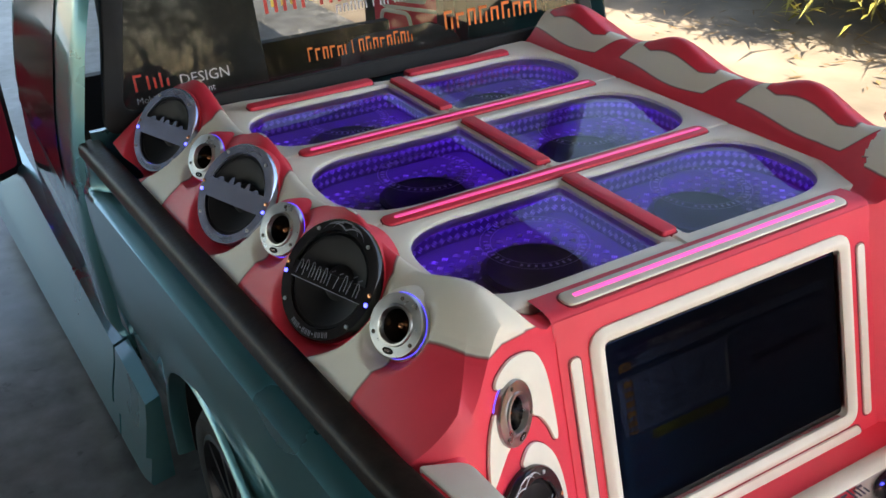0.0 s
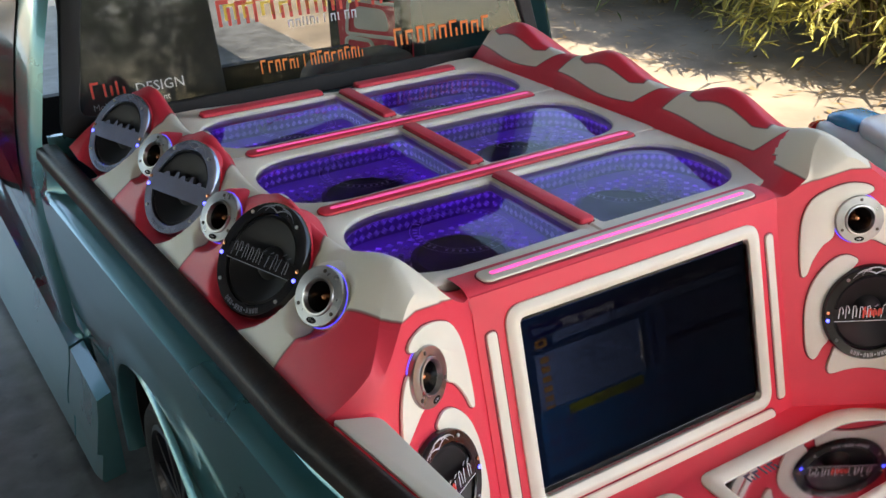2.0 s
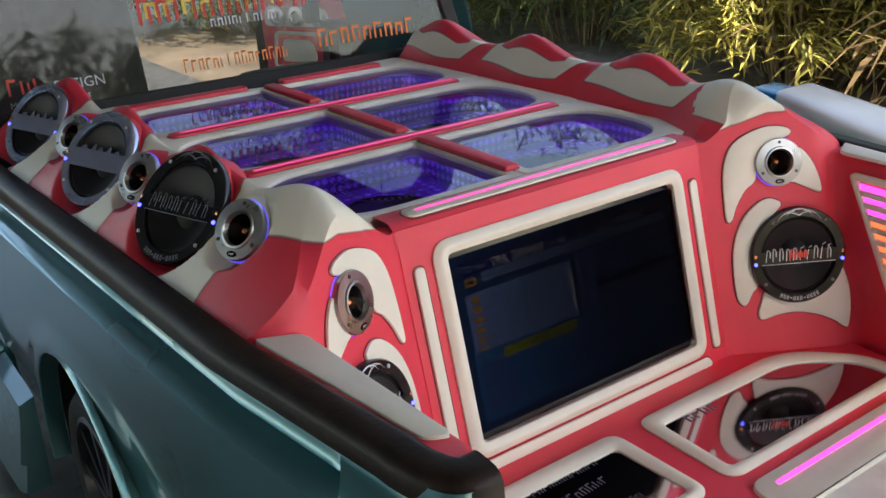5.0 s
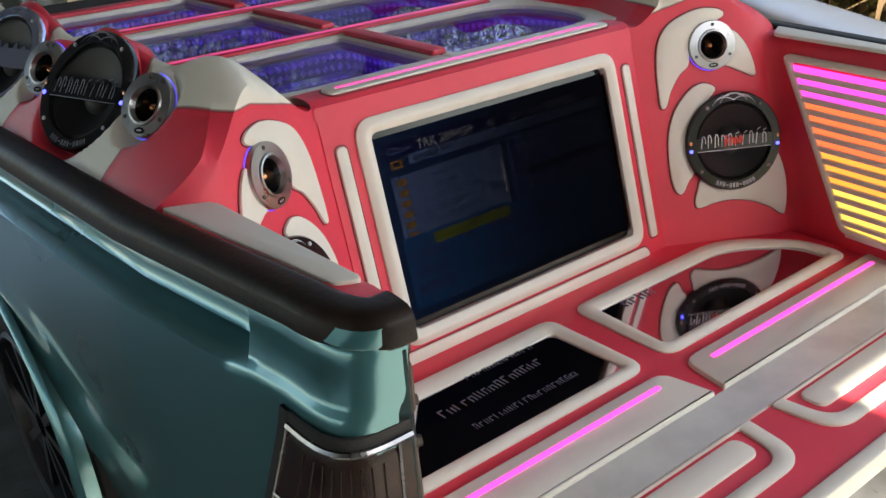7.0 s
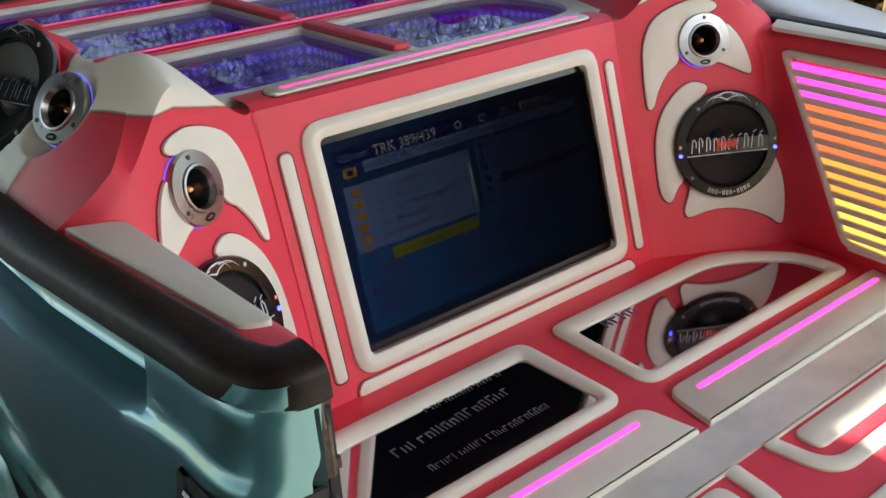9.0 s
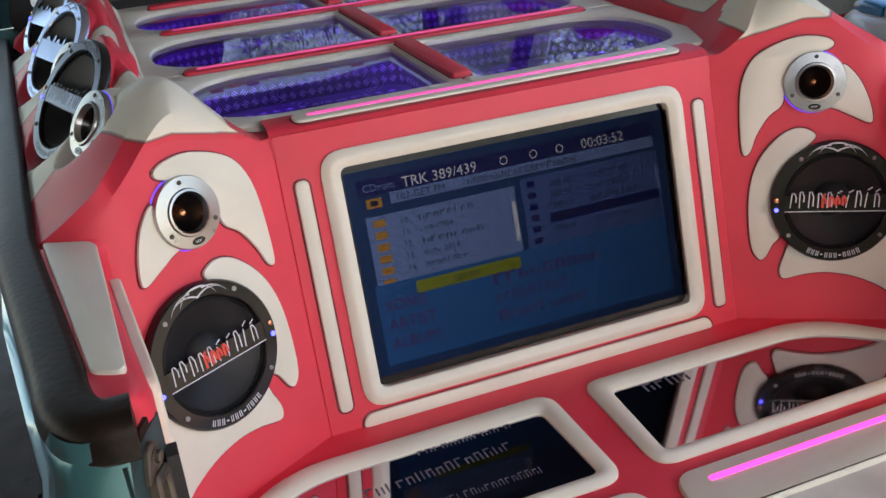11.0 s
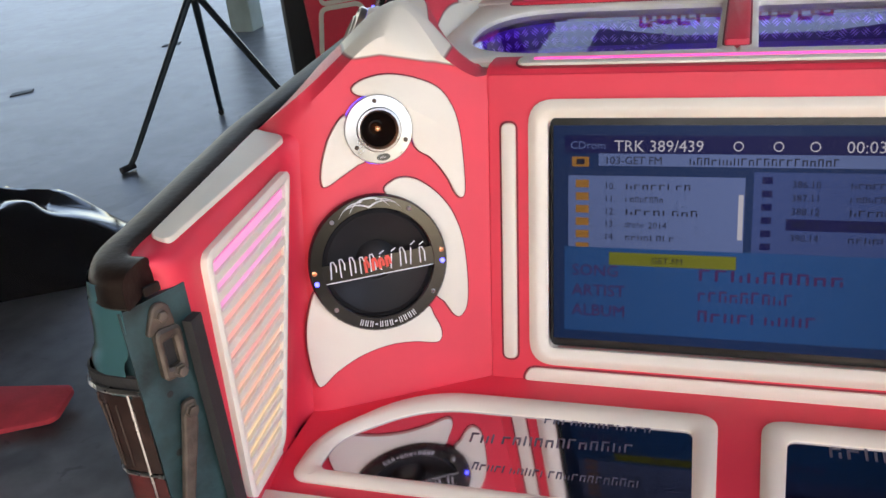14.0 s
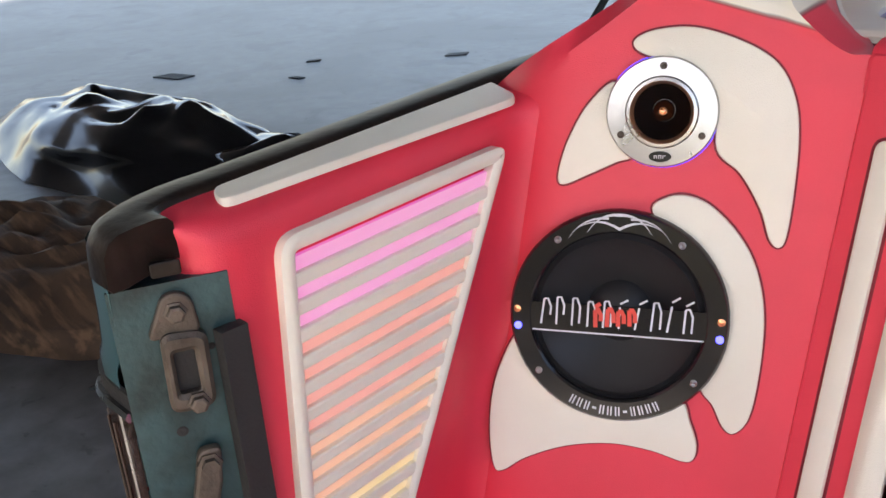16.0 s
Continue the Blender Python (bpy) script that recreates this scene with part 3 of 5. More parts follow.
# red bars with pink light between the rows, and red dividers between the pairs
for yb in (0.487, 0.906):
    bar = strip("row_bar", [(-0.455, yb - 0.022), (0.40, yb - 0.022), (0.40, yb + 0.022), (-0.455, yb + 0.022)], TOPM, RED, 0.02, 0.006)
    bm = bm_new()
    slab(bm, round_loop([(-0.43, yb - 0.005), (0.385, yb - 0.005), (0.385, yb + 0.005), (-0.43, yb + 0.005)], 0.005), TOPM, 0.0, 0.0075)
    part("light_line", bm, LED_ROW, bar)
for y0, y1, *_ in ROWS_Y:
    strip("divider_bar", [(-0.045, y0 + 0.012), (-0.008, y0 + 0.012), (-0.008, y1 + 0.010), (-0.045, y1 + 0.010)], TOPM, RED, 0.008, 0.010)
strip("front_bar", [(-0.45, 1.248), (-0.09, 1.248), (-0.09, 1.288), (-0.45, 1.288)], TOPM, RED, 0.012, 0.010)
strip("front_bar", [(0.02, 1.248), (0.36, 1.248), (0.36, 1.288), (0.02, 1.288)], TOPM, RED, 0.012, 0.010)

# rounded red top edge over the screen, with a long light bar
bm = bm_new()
prof = [(face_y(1.0) + 0.001, 1.0), (face_y(1.03), 1.03), (0.026, 1.040), (0.04, 1.0445), (0.07, 1.0445), (0.09, 1.0425)]
grid(bm, [[Vector((x, y, z)) for y, z in prof] for x in (-0.3885, 0.3885)])
part("top_edge", bm, RED, console, smooth=True)
EDGE = basis((0, 0.052, 1.0445), (1, 0, 0), (0, 1, 0.03))
lb = strip("light_bar_housing", [(-0.345, -0.021), (0.345, -0.021), (0.345, 0.02), (-0.345, 0.02)], EDGE, WHITE, 0.02, 0.005, label="cream bar with a pink light line")
bm = bm_new()
slab(bm, round_loop([(-0.32, -0.005), (0.32, -0.005), (0.32, 0.005), (-0.32, 0.005)], 0.004), EDGE, 0, 0.0062)
part("light_line", bm, LED_DIM, lb)

# ---- deck of the bed ----
DK = Matrix.Translation((0, 0, DECK))
ETCH = material("etched_acrylic", (0.115, 0.11, 0.15), 0.45, 0.0, 20, 0.1)
bm = bm_new()
box(bm, -0.645, 0.645, -0.535, -0.05, DECK - 0.03, DECK)
part("deck_panel", bm, RED, console, "red vinyl deck of the bed")
for s in (-1, 1):
    pts = [(s * 0.056, -0.375), (s * 0.580, -0.375), (s * 0.575, -0.30), (s * 0.465, -0.205), (s * 0.064, -0.203)]
    loop = round_loop(pts, (0.015, 0.02, 0.09, 0.12, 0.015), 10)
    o = round_loop([(s * 0.026, -0.403), (s * 0.614, -0.403), (s * 0.612, -0.30), (s * 0.490, -0.162), (s * 0.030, -0.162)], (0.04, 0.03, 0.10, 0.14, 0.035), 10)
    bm = bm_new()
    frame_band(bm, o, loop, DK, -0.004, 0.010, 0.009)
    fr = part("deck_window_frame", bm, WHITE, console, "raised cream frame around a mirrored deck panel", smooth=True)
    bm = bm_new()
    slab(bm, loop, DK, -0.003, 0.001)
    part("mirror_pane", bm, MIRROR, fr, "mirrored acrylic pane")
    etched = [(DK @ Matrix.Translation((s * 0.26, -0.27, 0.0016)) @ Matrix.Rotation(0.05, 4, "Z"), 0.24, 0.022, 15), (DK @ Matrix.Translation((s * 0.24, -0.335, 0.0016)), 0.24, 0.016, 22), (DK @ Matrix.Translation((s * 0.2, -0.215, 0.0016)), 0.16, 0.014, 12)]
    if s > 0:
        etched = [(DK @ Matrix.Translation((0.16, -0.23, 0.0016)), 0.09, 0.028, 4)]
    for q, wd, ht, n in etched:
        bm = bm_new()
        strokes(bm, q, wd, ht, n, n)
        part("etching", bm, ETCH, fr, "faint etched lettering", recalc=False)["kind"] = "stuff"
    # cream step with a pink light line
    o = round_loop([(s * 0.03, -0.432), (s * 0.646, -0.432), (s * 0.646, -0.532), (s * 0.012, -0.532)], (0.03, 0.004, 0.004, 0.004))
    bm = bm_new()
    slab(bm, o, DK, -0.004, 0.010, 0.006)
    st = part("rear_step", bm, WHITE, console, "cream ribbed step with a pink light line", smooth=True)
    bm = bm_new()
    slab(bm, round_loop([(s * 0.07, -0.468), (s * 0.60, -0.468), (s * 0.60, -0.458), (s * 0.07, -0.458)], 0.004), DK, 0, 0.0115)
    part("light_line", bm, LED_PINK, st)

# ---- television ----
tv = holder("television", "flat screen set into the console showing a blue playlist menu", "television")
bm = bm_new()
slab(bm, [(x * 1.0, y) for x, y in [face_point(*p) for p in ((-0.2925, 0.6225), (0.2925, 0.6225), (0.2925, 0.9715), (-0.2925, 0.9715))]], FACE, -0.05, -0.012)
part("bezel", bm, BLACK, tv, "black glossy bezel")
SCR = glowing("lcd_blue", (0.02, 0.09, 0.36), 0.058)
SCR.node_tree.nodes["Principled BSDF"].inputs["Roughness"].default_value = 0.3
SCR.node_tree.nodes["Principled BSDF"].inputs["Specular IOR Level"].default_value = 0.12
SCR.node_tree.nodes["Principled BSDF"].inputs["Base Color"].default_value = (0.01, 0.012, 0.02, 1)
SW, SH = 0.574, 0.336
SCM = FACE @ Matrix.Translation((0, (0.7975 - 0.8) * SLOPE, -0.0115))
bm = bm_new()
slab(bm, [(-SW / 2, -SH / 2), (SW / 2, -SH / 2), (SW / 2, SH / 2), (-SW / 2, SH / 2)], SCM, -0.001, 0.0)
part("screen", bm, SCR, tv, "lit screen with a blue playlist menu")

# ---- pickup truck ----
truck = holder("pickup_truck", "teal metallic pickup truck with a lowered tailgate", "pickup truck")


def side_profile(y, s):
    """The body side's section: bulge under the rail, tuck-in below, a pressed recess under the rail."""
    r = rail_out(y) - 0.012
    dent = 1.0 if -0.36 < y < 1.3 else max(0.0, 1 - (-0.36 - y) / 0.035) if y <= -0.36 else max(0.0, 1 - (y - 1.3) / 0.03)
    rows = [(r - 0.004, 0.985), (r + 0.001, 0.966), (r - 0.001, 0.963), (r + 0.003 - 0.030 * dent, 0.957), (r + 0.006 - 0.042 * dent, 0.925), (r + 0.011 - 0.046 * dent, 0.900), (r + 0.014 - 0.042 * dent, 0.892), (r + 0.019 - 0.008 * dent, 0.8865), (r + 0.0225, 0.878), (r + 0.0235, 0.86),
            (r + 0.024, 0.80), (r + 0.022, 0.72), (r + 0.016, 0.62), (r + 0.008, 0.52), (r - 0.006, 0.42), (r - 0.02, 0.34), (r - 0.028, 0.30)]
    out = []
    for (xa, za), (xb, zb) in zip(rows, rows[1:]):
        n = max(1, round((za - zb) / 0.02))
        out += [(xa + (xb - xa) * k / n, za + (zb - za) * k / n) for k in range(n)]
    return out + [rows[-1]]


GRIMY = material("grimy_teal_paint", (0.024, 0.060, 0.066), 0.42, 0.3, 22, 0.55, 0.3, 160)
WHEEL_Y, WHEEL_Z, WHEEL_R = 0.64, 0.29, 0.29
for s in (-1, 1):
    bm = bm_new()
    ys = [-0.47 + 1.86 * k / 74 for k in range(75)]
    rows = []
    # rounded rear corner
    for a in range(9):
        t = radians(90 - 90 * a / 8 * 1.0)
        prof = side_profile(-0.47, s)
        rows.append([Vector((s * (x - 0.075 + 0.075 * math.cos(t) ** 0.6), -0.47 - 0.120 * math.sin(t) ** 0.6, z)) for x, z in prof])
    rows.pop()
    for y in ys:
        row = []
        for x, z in side_profile(y, s):
            d = math.hypot(y - WHEEL_Y, z - WHEEL_Z)
            if d < 0.46:
                x += 0.010 * max(0, min(1, (0.46 - d) / 0.06))
            row.append(Vector((s * x, y, z)))
        rows.append(row)
    # the wheel opening: push points inside its circle onto it, then drop the faces within
    vs = [[bm.verts.new(p) for p in row] for row in rows]
    R = 0.385
    for row in vs:
        for v in row:
            d = math.hypot(v.co.y - WHEEL_Y, v.co.z - WHEEL_Z)
            if R - 0.05 < d < R:
                k = R / d
                v.co.y, v.co.z = WHEEL_Y + (v.co.y - WHEEL_Y) * k, WHEEL_Z + (v.co.z - WHEEL_Z) * k
    for a, b in zip(vs, vs[1:]):
        for i in range(len(a) - 1):
            q = (a[i], a[i + 1], b[i + 1], b[i])
            if all(math.hypot(v.co.y - WHEEL_Y, v.co.z - WHEEL_Z) < R + 0.003 for v in q):
                continue
            bm.faces.new(q)
    side = part("bed_side", bm, PAINT, truck, "teal metallic bed side", smooth=True)
    # flare round the wheel opening
    bm = bm_new()
    rows = []
    for k in range(33):
        a = radians(-8 + 196 * k / 32)
        cy, cz = math.cos(a), math.sin(a)
        xb = rail_out(WHEEL_Y) + 0.012
        rows.append([Vector((s * (xb + dx), WHEEL_Y + cy * rr, WHEEL_Z + cz * rr)) for rr, dx in ((0.408, -0.004), (0.401, 0.005), (0.393, 0.010), (0.386, 0.007), (0.382, -0.010), (0.384, -0.035))])
    grid(bm, rows)
    part("wheel_arch", bm, PAINT, side, smooth=True)
    bm = bm_new()
    rows = [[Vector((s * x, WHEEL_Y + 0.40 * math.cos(a), WHEEL_Z + 0.40 * math.sin(a))) for x in (0.80, 0.45)] for a in (radians(-10 + 200 * k / 24) for k in range(25))]
    grid(bm, rows)
    part("wheel_well", bm, RUBBER, side)
    # rail cap
    bm = bm_new()
    rows = []
    ys2 = [-0.47 + 1.885 * k / 40 for k in range(41)]
    for y in ys2:
        o, i = rail_out(y), rail_in(y)
        rows.append([Vector((s * x, y, z)) for x, z in ((o - 0.016, 0.961), (o - 0.006, 0.961), (o - 0.003, 0.965), (o - 0.005, 0.984), (o - 0.010, 0.993), (o - 0.018, 0.9975), (o - 0.030, 0.999), (i + 0.012, 1.000), (i + 0.004, 0.9985), (i, 0.994), (i, 0.97))])
    corner = []
    for a in range(1, 9):
        t = radians(90 * a / 8)
        y0 = -0.47
        o = rail_out(y0)
        cx = o - 0.075
        row = []
        for p in rows[0]:
            rad = abs(p.x) - cx
            row.append(Vector((s * (cx + rad * math.cos(t) if rad > 0 else cx + rad), y0 - (0.052 * math.sin(t) + max(rad, 0) * math.sin(t)), p.z - 0.004 * math.sin(t) ** 2 * (p.z < 0.972))))
        corner.append(row)
    tip = [Vector((p.x - s * 0.020, p.y, p.z)) for p in corner[-1]]
    vs = grid(bm, [tip] + corner[::-1] + rows)
    bm.faces.new(vs[0])
    bm.faces.new(vs[-1])
    part("rail_cap", bm, CAP, truck, "worn dark plastic rail cap", smooth=True)
    # rear jamb with its latch
    bm = bm_new()
    slab(bm, [(s * 0.657, -0.592), (s * 0.622, -0.512), (s * 0.70, -0.50), (s * 0.71, -0.56)][::s], Matrix.Identity(4), 0.40, 0.952)
    JM = basis((s * 0.6385, -0.5505, 0.882), (0.39, -s * 0.92, 0), (0, 0, 1))
    jamb = part("rear_jamb", bm, GRIMY, truck, "grimy teal tailgate jamb")
    bm = bm_new()
    box(bm, s * 0.612, s * 0.624, -0.531, -0.508, 0.45, 0.91)
    part("rubber_seal", bm, RUBBER, jamb)
    bm = bm_new()
    frame_band(bm, round_loop([(-0.017, -0.034), (0.017, -0.034), (0.019, 0.030), (-0.015, 0.034)], 0.010), round_loop([(-0.008, -0.019), (0.008, -0.019), (0.008, 0.017), (-0.008, 0.017)], 0.003), JM, 0, 0.011, 0.004)
    slab(bm, round_loop([(-0.024, 0.028), (0.016, 0.028), (0.013, 0.056), (0.004, 0.064), (-0.008, 0.062)], 0.008), JM, 0, 0.006, 0.002)
    latch = part("latch_plate", bm, DIRTY, jamb, "dirty steel latch plate")
    bm = bm_new()
    slab(bm, round_loop([(-0.008, -0.019), (0.008, -0.019), (0.008, 0.017), (-0.008, 0.017)], 0.003), JM, 0, 0.002)
    part("latch_hole", bm, MATT, latch)
    for dx, dz, base in ((0.0, 0.048, 0.006), (0.004, -0.027, 0.011)):
        bm = bm_new()
        lathe(bm, [(0.009, base - 0.002), (0.009, base + 0.001), (0.0068, base + 0.0015), (0.0068, base + 0.006), (0.005, base + 0.0068), (0, base + 0.0068)], JM @ Matrix.Translation((dx, dz, 0)), 6)
        part("bolt", bm, DIRTY, latch)
    for dx, dz, r in ((-0.012, -0.055, 0.0045), (0.021, 0.012, 0.003), (-0.02, -0.135, 0.005)):
        bm = bm_new()
        lathe(bm, [(r, 0.0006), (r * 0.6, 0.0008), (0, 0.0006)], JM @ Matrix.Translation((dx, dz, 0)), 14)
        part("jamb_hole", bm, MATT, jamb)
    # folded stay, bolted to the jamb, that holds the tailgate
    bm = bm_new()
    slab(bm, round_loop([(-0.004, -0.070), (0.014, -0.070), (0.010, -0.105), (-0.020, -0.20), (-0.050, -0.30), (-0.068, -0.30), (-0.036, -0.20), (-0.012, -0.105)], 0.007), JM, 0.004, 0.011, 0.003)
    stay = part("tailgate_stay", bm, DIRTY, jamb, "steel stay holding the tailgate")
    bm = bm_new()
    lathe(bm, [(0.010, 0.009), (0.010, 0.013), (0.007, 0.0135), (0.007, 0.018), (0, 0.018)], JM @ Matrix.Translation((0.003, -0.083, 0)), 6)
    part("bolt", bm, DIRTY, stay)
    bm = bm_new()
    slab(bm, round_loop([(-0.012, -0.012), (0.010, -0.012), (0.010, 0.0), (-0.012, 0.0)], 0.003), JM @ Matrix.Translation((0, 0.088, 0)), 0, 0.004, 0.001)
    part("jamb_sticker", bm, CAP, jamb)
    # tail lamp
    cx, cy = rail_out(-0.47) + 0.012 - 0.09, -0.490

    def lamp_point(a, z, k):
        """Round the corner from the body side (0) to the rear (90); the front edge slants ahead towards the ground."""
        t = radians(a)
        slant = 0.42 * max(0, 0.86 - z) * max(0, 1 - a / 70) if z > 0.5 else 0.15 * max(0, 1 - a / 70)
        return Vector((s * (cx + 0.091 * max(0, math.cos(t)) ** 0.5 * k + 0.12 * slant), cy + slant - 0.099 * math.sin(t) ** 0.5 * k, z))

    def lamp_shell(rows):
        bm = bm_new()
        grid(bm, [[lamp_point(90 * a / 24, z, k) for k, z in rows] for a in range(25)])
        return bm

    lamp = part("tail_lamp", lamp_shell(((0.96, 0.846), (1.0, 0.842), (1.03, 0.825), (1.035, 0.73))), LAMP, truck, "smoked tail lamp", smooth=True)
    part("lower_lens", lamp_shell(((1.035, 0.722), (1.038, 0.66), (1.03, 0.62), (1.0, 0.48), (0.97, 0.42), (0.94, 0.415))), LAMP_RED, lamp, "dark red lower lens", smooth=True)
    for k in range(9):
        bm = bm_new()
        tube(bm, [lamp_point(8 + 9 * k, z, 1.036) for z in (0.826, 0.78, 0.735)], 0.0012, 5)
        part("lens_rib", bm, LAMP, lamp)
    for zz, rr in ((0.848, 0.0045), (0.726, 0.003), (0.412, 0.0035)):
        bm = bm_new()
        tube(bm, [lamp_point(4.5 * a, zz, 1.035) for a in range(21)], rr, 6)
        part("lamp_trim", bm, CHROME_DULL, lamp, "chrome trim")
    for a in (0, 88):
        bm = bm_new()
        tube(bm, [lamp_point(a, 0.85 - 0.0435 * k, 1.036) for k in range(11)], 0.0022, 6)
        part("lamp_trim", bm, CHROME_DULL, lamp, "chrome trim")
    part("lamp_gasket", lamp_shell(((1.0, 0.846), (1.022, 0.850), (1.022, 0.866), (0.99, 0.868))), RUBBER, lamp)
    bm = bm_new()
    grid(bm, [[lamp_point(0, 0.868 - 0.0453 * k, 1.03) + Vector((s * dx, dy, 0)) for dx, dy in ((-0.002, -0.002), (0.001, 0.004), (0.001, 0.018), (-0.006, 0.020))] for k in range(11)])
    part("lamp_gasket", bm, RUBBER, lamp)
    # rear wheel
    wm = basis((s * 0.815, WHEEL_Y, WHEEL_Z), (0, 1, 0) if s > 0 else (0, -1, 0), (0, 0, 1))
    wheel = part("wheel", (bm := bm_new(), lathe(bm, [(0.11, -0.12), (0.215, -0.12), (0.215, -0.02), (0.222, 0.0), (0.21, 0.004), (0.205, -0.02), (0.12, -0.05), (0.03, -0.04), (0, -0.04)], wm, 48))[0], RIM, truck, "multi-spoke alloy wheel", smooth=True)
    bm = bm_new()
    lathe(bm, [(0.216, -0.2), (0.265, -0.2), (0.288, -0.17), (0.29, -0.05), (0.28, -0.01), (0.262, 0.006), (0.235, 0.006), (0.218, -0.004)], wm, 56)
    part("tyre", bm, RUBBER, wheel, smooth=True)
    for k in range(10):
        q = wm @ Matrix.Rotation(2 * math.pi * k / 10, 4, "Z")
        bm = bm_new()
        box(bm, 0.03, 0.212, -0.011, 0.011, -0.022, -0.006, q)
        part("spoke", bm, RIM, wheel)

# tailgate, lying open
bm = bm_new()
box(bm, -0.66, 0.66, -0.775, -0.605, 0.53, DECK - 0.004)
tg = part("tailgate", bm, RED, truck, "open tailgate covered in red and cream vinyl")
bm = bm_new()
box(bm, -0.66, 0.66, -0.607, -0.533, DECK - 0.03, DECK + 0.002)
part("hinge_sill", bm, SILL, tg, "scuffed metal sill at the tailgate hinge")
TG = Matrix.Translation((0, 0, DECK - 0.004))
bm = bm_new()
slab(bm, round_loop([(-0.665, -0.79), (0.665, -0.79), (0.665, -0.765), (-0.665, -0.765)], 0.01), TG, -0.03, 0.006, 0.005)
part("tailgate_lip", bm, WHITE, tg, smooth=True)
for s in (-1, 1):
    bm = bm_new()
    o = round_loop([(s * 0.03, -0.61), (s * 0.66, -0.61), (s * 0.66, -0.72), (s * 0.045, -0.72)], (0.005, 0.005, 0.005, 0.06), 8)
    i = round_loop([(s * 0.06, -0.612), (s * 0.66, -0.612), (s * 0.66, -0.695), (s * 0.072, -0.695)], (0.005, 0.005, 0.005, 0.05), 8)
    frame_band(bm, o, i, TG, -0.003, 0.006, 0.003)
    part("tailgate_inlay", bm, WHITE, tg, smooth=True)
    bm = bm_new()
    slab(bm, round_loop([(s * 0.085, -0.62), (s * 0.62, -0.62), (s * 0.62, -0.668), (s * 0.085, -0.668)], 0.02), TG, -0.003, 0.006, 0.003)
    part("tailgate_inlay", bm, WHITE, tg, smooth=True)
# bed floor and chassis under it, bumper
bm = bm_new()
box(bm, -0.70, 0.70, -0.53, 1.36, 0.42, 0.53)
part("bed_floor", bm, RUBBER, truck)

# cab
WY = 1.40
xo = 0.89


def cab_section(y, tuck):
    """Half section of the cab shell from sill to roof."""
    return [(xo - 0.05, 0.30), (xo + 0.005, 0.45), (xo + 0.012, 0.70), (xo, 0.92), (xo - 0.015, 1.02), (xo - 0.06, 1.22), (xo - 0.15, 1.52), (xo - 0.25, 1.62), (0.3, 1.66), (0, 1.665)]


for s in (-1, 1):
    bm = bm_new()
    rows = []
    for y, k in ((WY, 0.965), (WY + 0.02, 0.99), (WY + 0.06, 1.0), (1.62, 1.0)):
        rows.append([Vector((s * x * k, y, z)) for x, z in cab_section(y, 0)])
    grid(bm, rows)
    cabside = part("cab_pillar", bm, PAINT, truck, "teal cab corner", smooth=True)
    # cab side up to the door opening, with its dark quarter window
    bm = bm_new()
    rows = [[Vector((s * x, y, z)) for x, z in cab_section(y, 0)[:5]] for y in (1.62, 1.9, 2.36)]
    rows.append([Vector((p.x - s * 0.05, 2.38, p.z)) for p in rows[-1]])
    grid(bm, rows)
    part("cab_side", bm, PAINT, cabside, smooth=True)
    bm = bm_new()
    grid(bm, [[Vector((s * x, y, z)) for x, z in cab_section(y, 0)[4:7]] for y in (1.62, 2.36)])
    part("cab_upper_side", bm, PAINT, cabside, smooth=True)
    bm = bm_new()
    rows = [[Vector((s * (x + 0.004), y - 0.12 * (1.5 - z) * (y < 2), z)) for x, z in ((xo + 0.008, 0.80 if y < 2 else 0.86), (xo, 0.92), (xo - 0.015, 1.02), (xo - 0.06, 1.22), (xo - 0.13, 1.46))] for y in (1.68, 2.30)]
    grid(bm, rows)
    part("quarter_window", bm, BLACK, cabside, "dark glossy cab side window")
    bm = bm_new()
    for z0, z1, x in ((0.40, 1.02, xo - 0.06), (1.02, 1.5, xo - 0.14)):
        box(bm, min(s * x, s * (x - 0.05)), max(s * x, s * (x - 0.05)), 2.36, 2.42, z0, z1)
    part("door_jamb", bm, MATT, cabside, "black door jamb")
    # flared skirt under the door, split behind the cab
    for ya, yb in ((1.08, 1.395), (1.41, 3.3)):
        bm = bm_new()
        rows = []
        for k in range(9):
            y = ya + (yb - ya) * k / 8
            f = max(0, y - 1.1) * 0.048
            lift = 0.05 * max(0, 1 - (y - 1.08) / 0.10)
            rows.append([Vector((s * (xo + dx + f * g), y, z + lift * w)) for dx, z, g, w in ((-0.035, 0.40, 0.2, 0), (0.005, 0.385, 0.3, 0), (0.012, 0.33, 0.5, 0), (0.03, 0.24, 0.8, 0), (0.034, 0.20, 0.9, 0.4), (0.020, 0.18, 0.9, 0.6), (0.036, 0.08, 1.0, 1), (0.030, 0.07, 1.0, 1), (-0.03, 0.08, 1.0, 1))])
        vs = grid(bm, rows)
        bm.faces.new(vs[0])
        bm.faces.new(vs[-1])
        part("side_skirt", bm, PAINT, cabside, "teal flared side skirt", smooth=True)
# roof, hood side and floor of the cab as one closing shell
bm = bm_new()
rows = [[Vector((x, y, z)) for x, z in ((-0.62, 1.615), (-0.3, 1.655), (0, 1.66), (0.3, 1.655), (0.62, 1.615))] for y in (1.40, 1.5, 2.2, 2.7)]
grid(bm, rows)
part("cab_roof", bm, PAINT, truck, smooth=True)
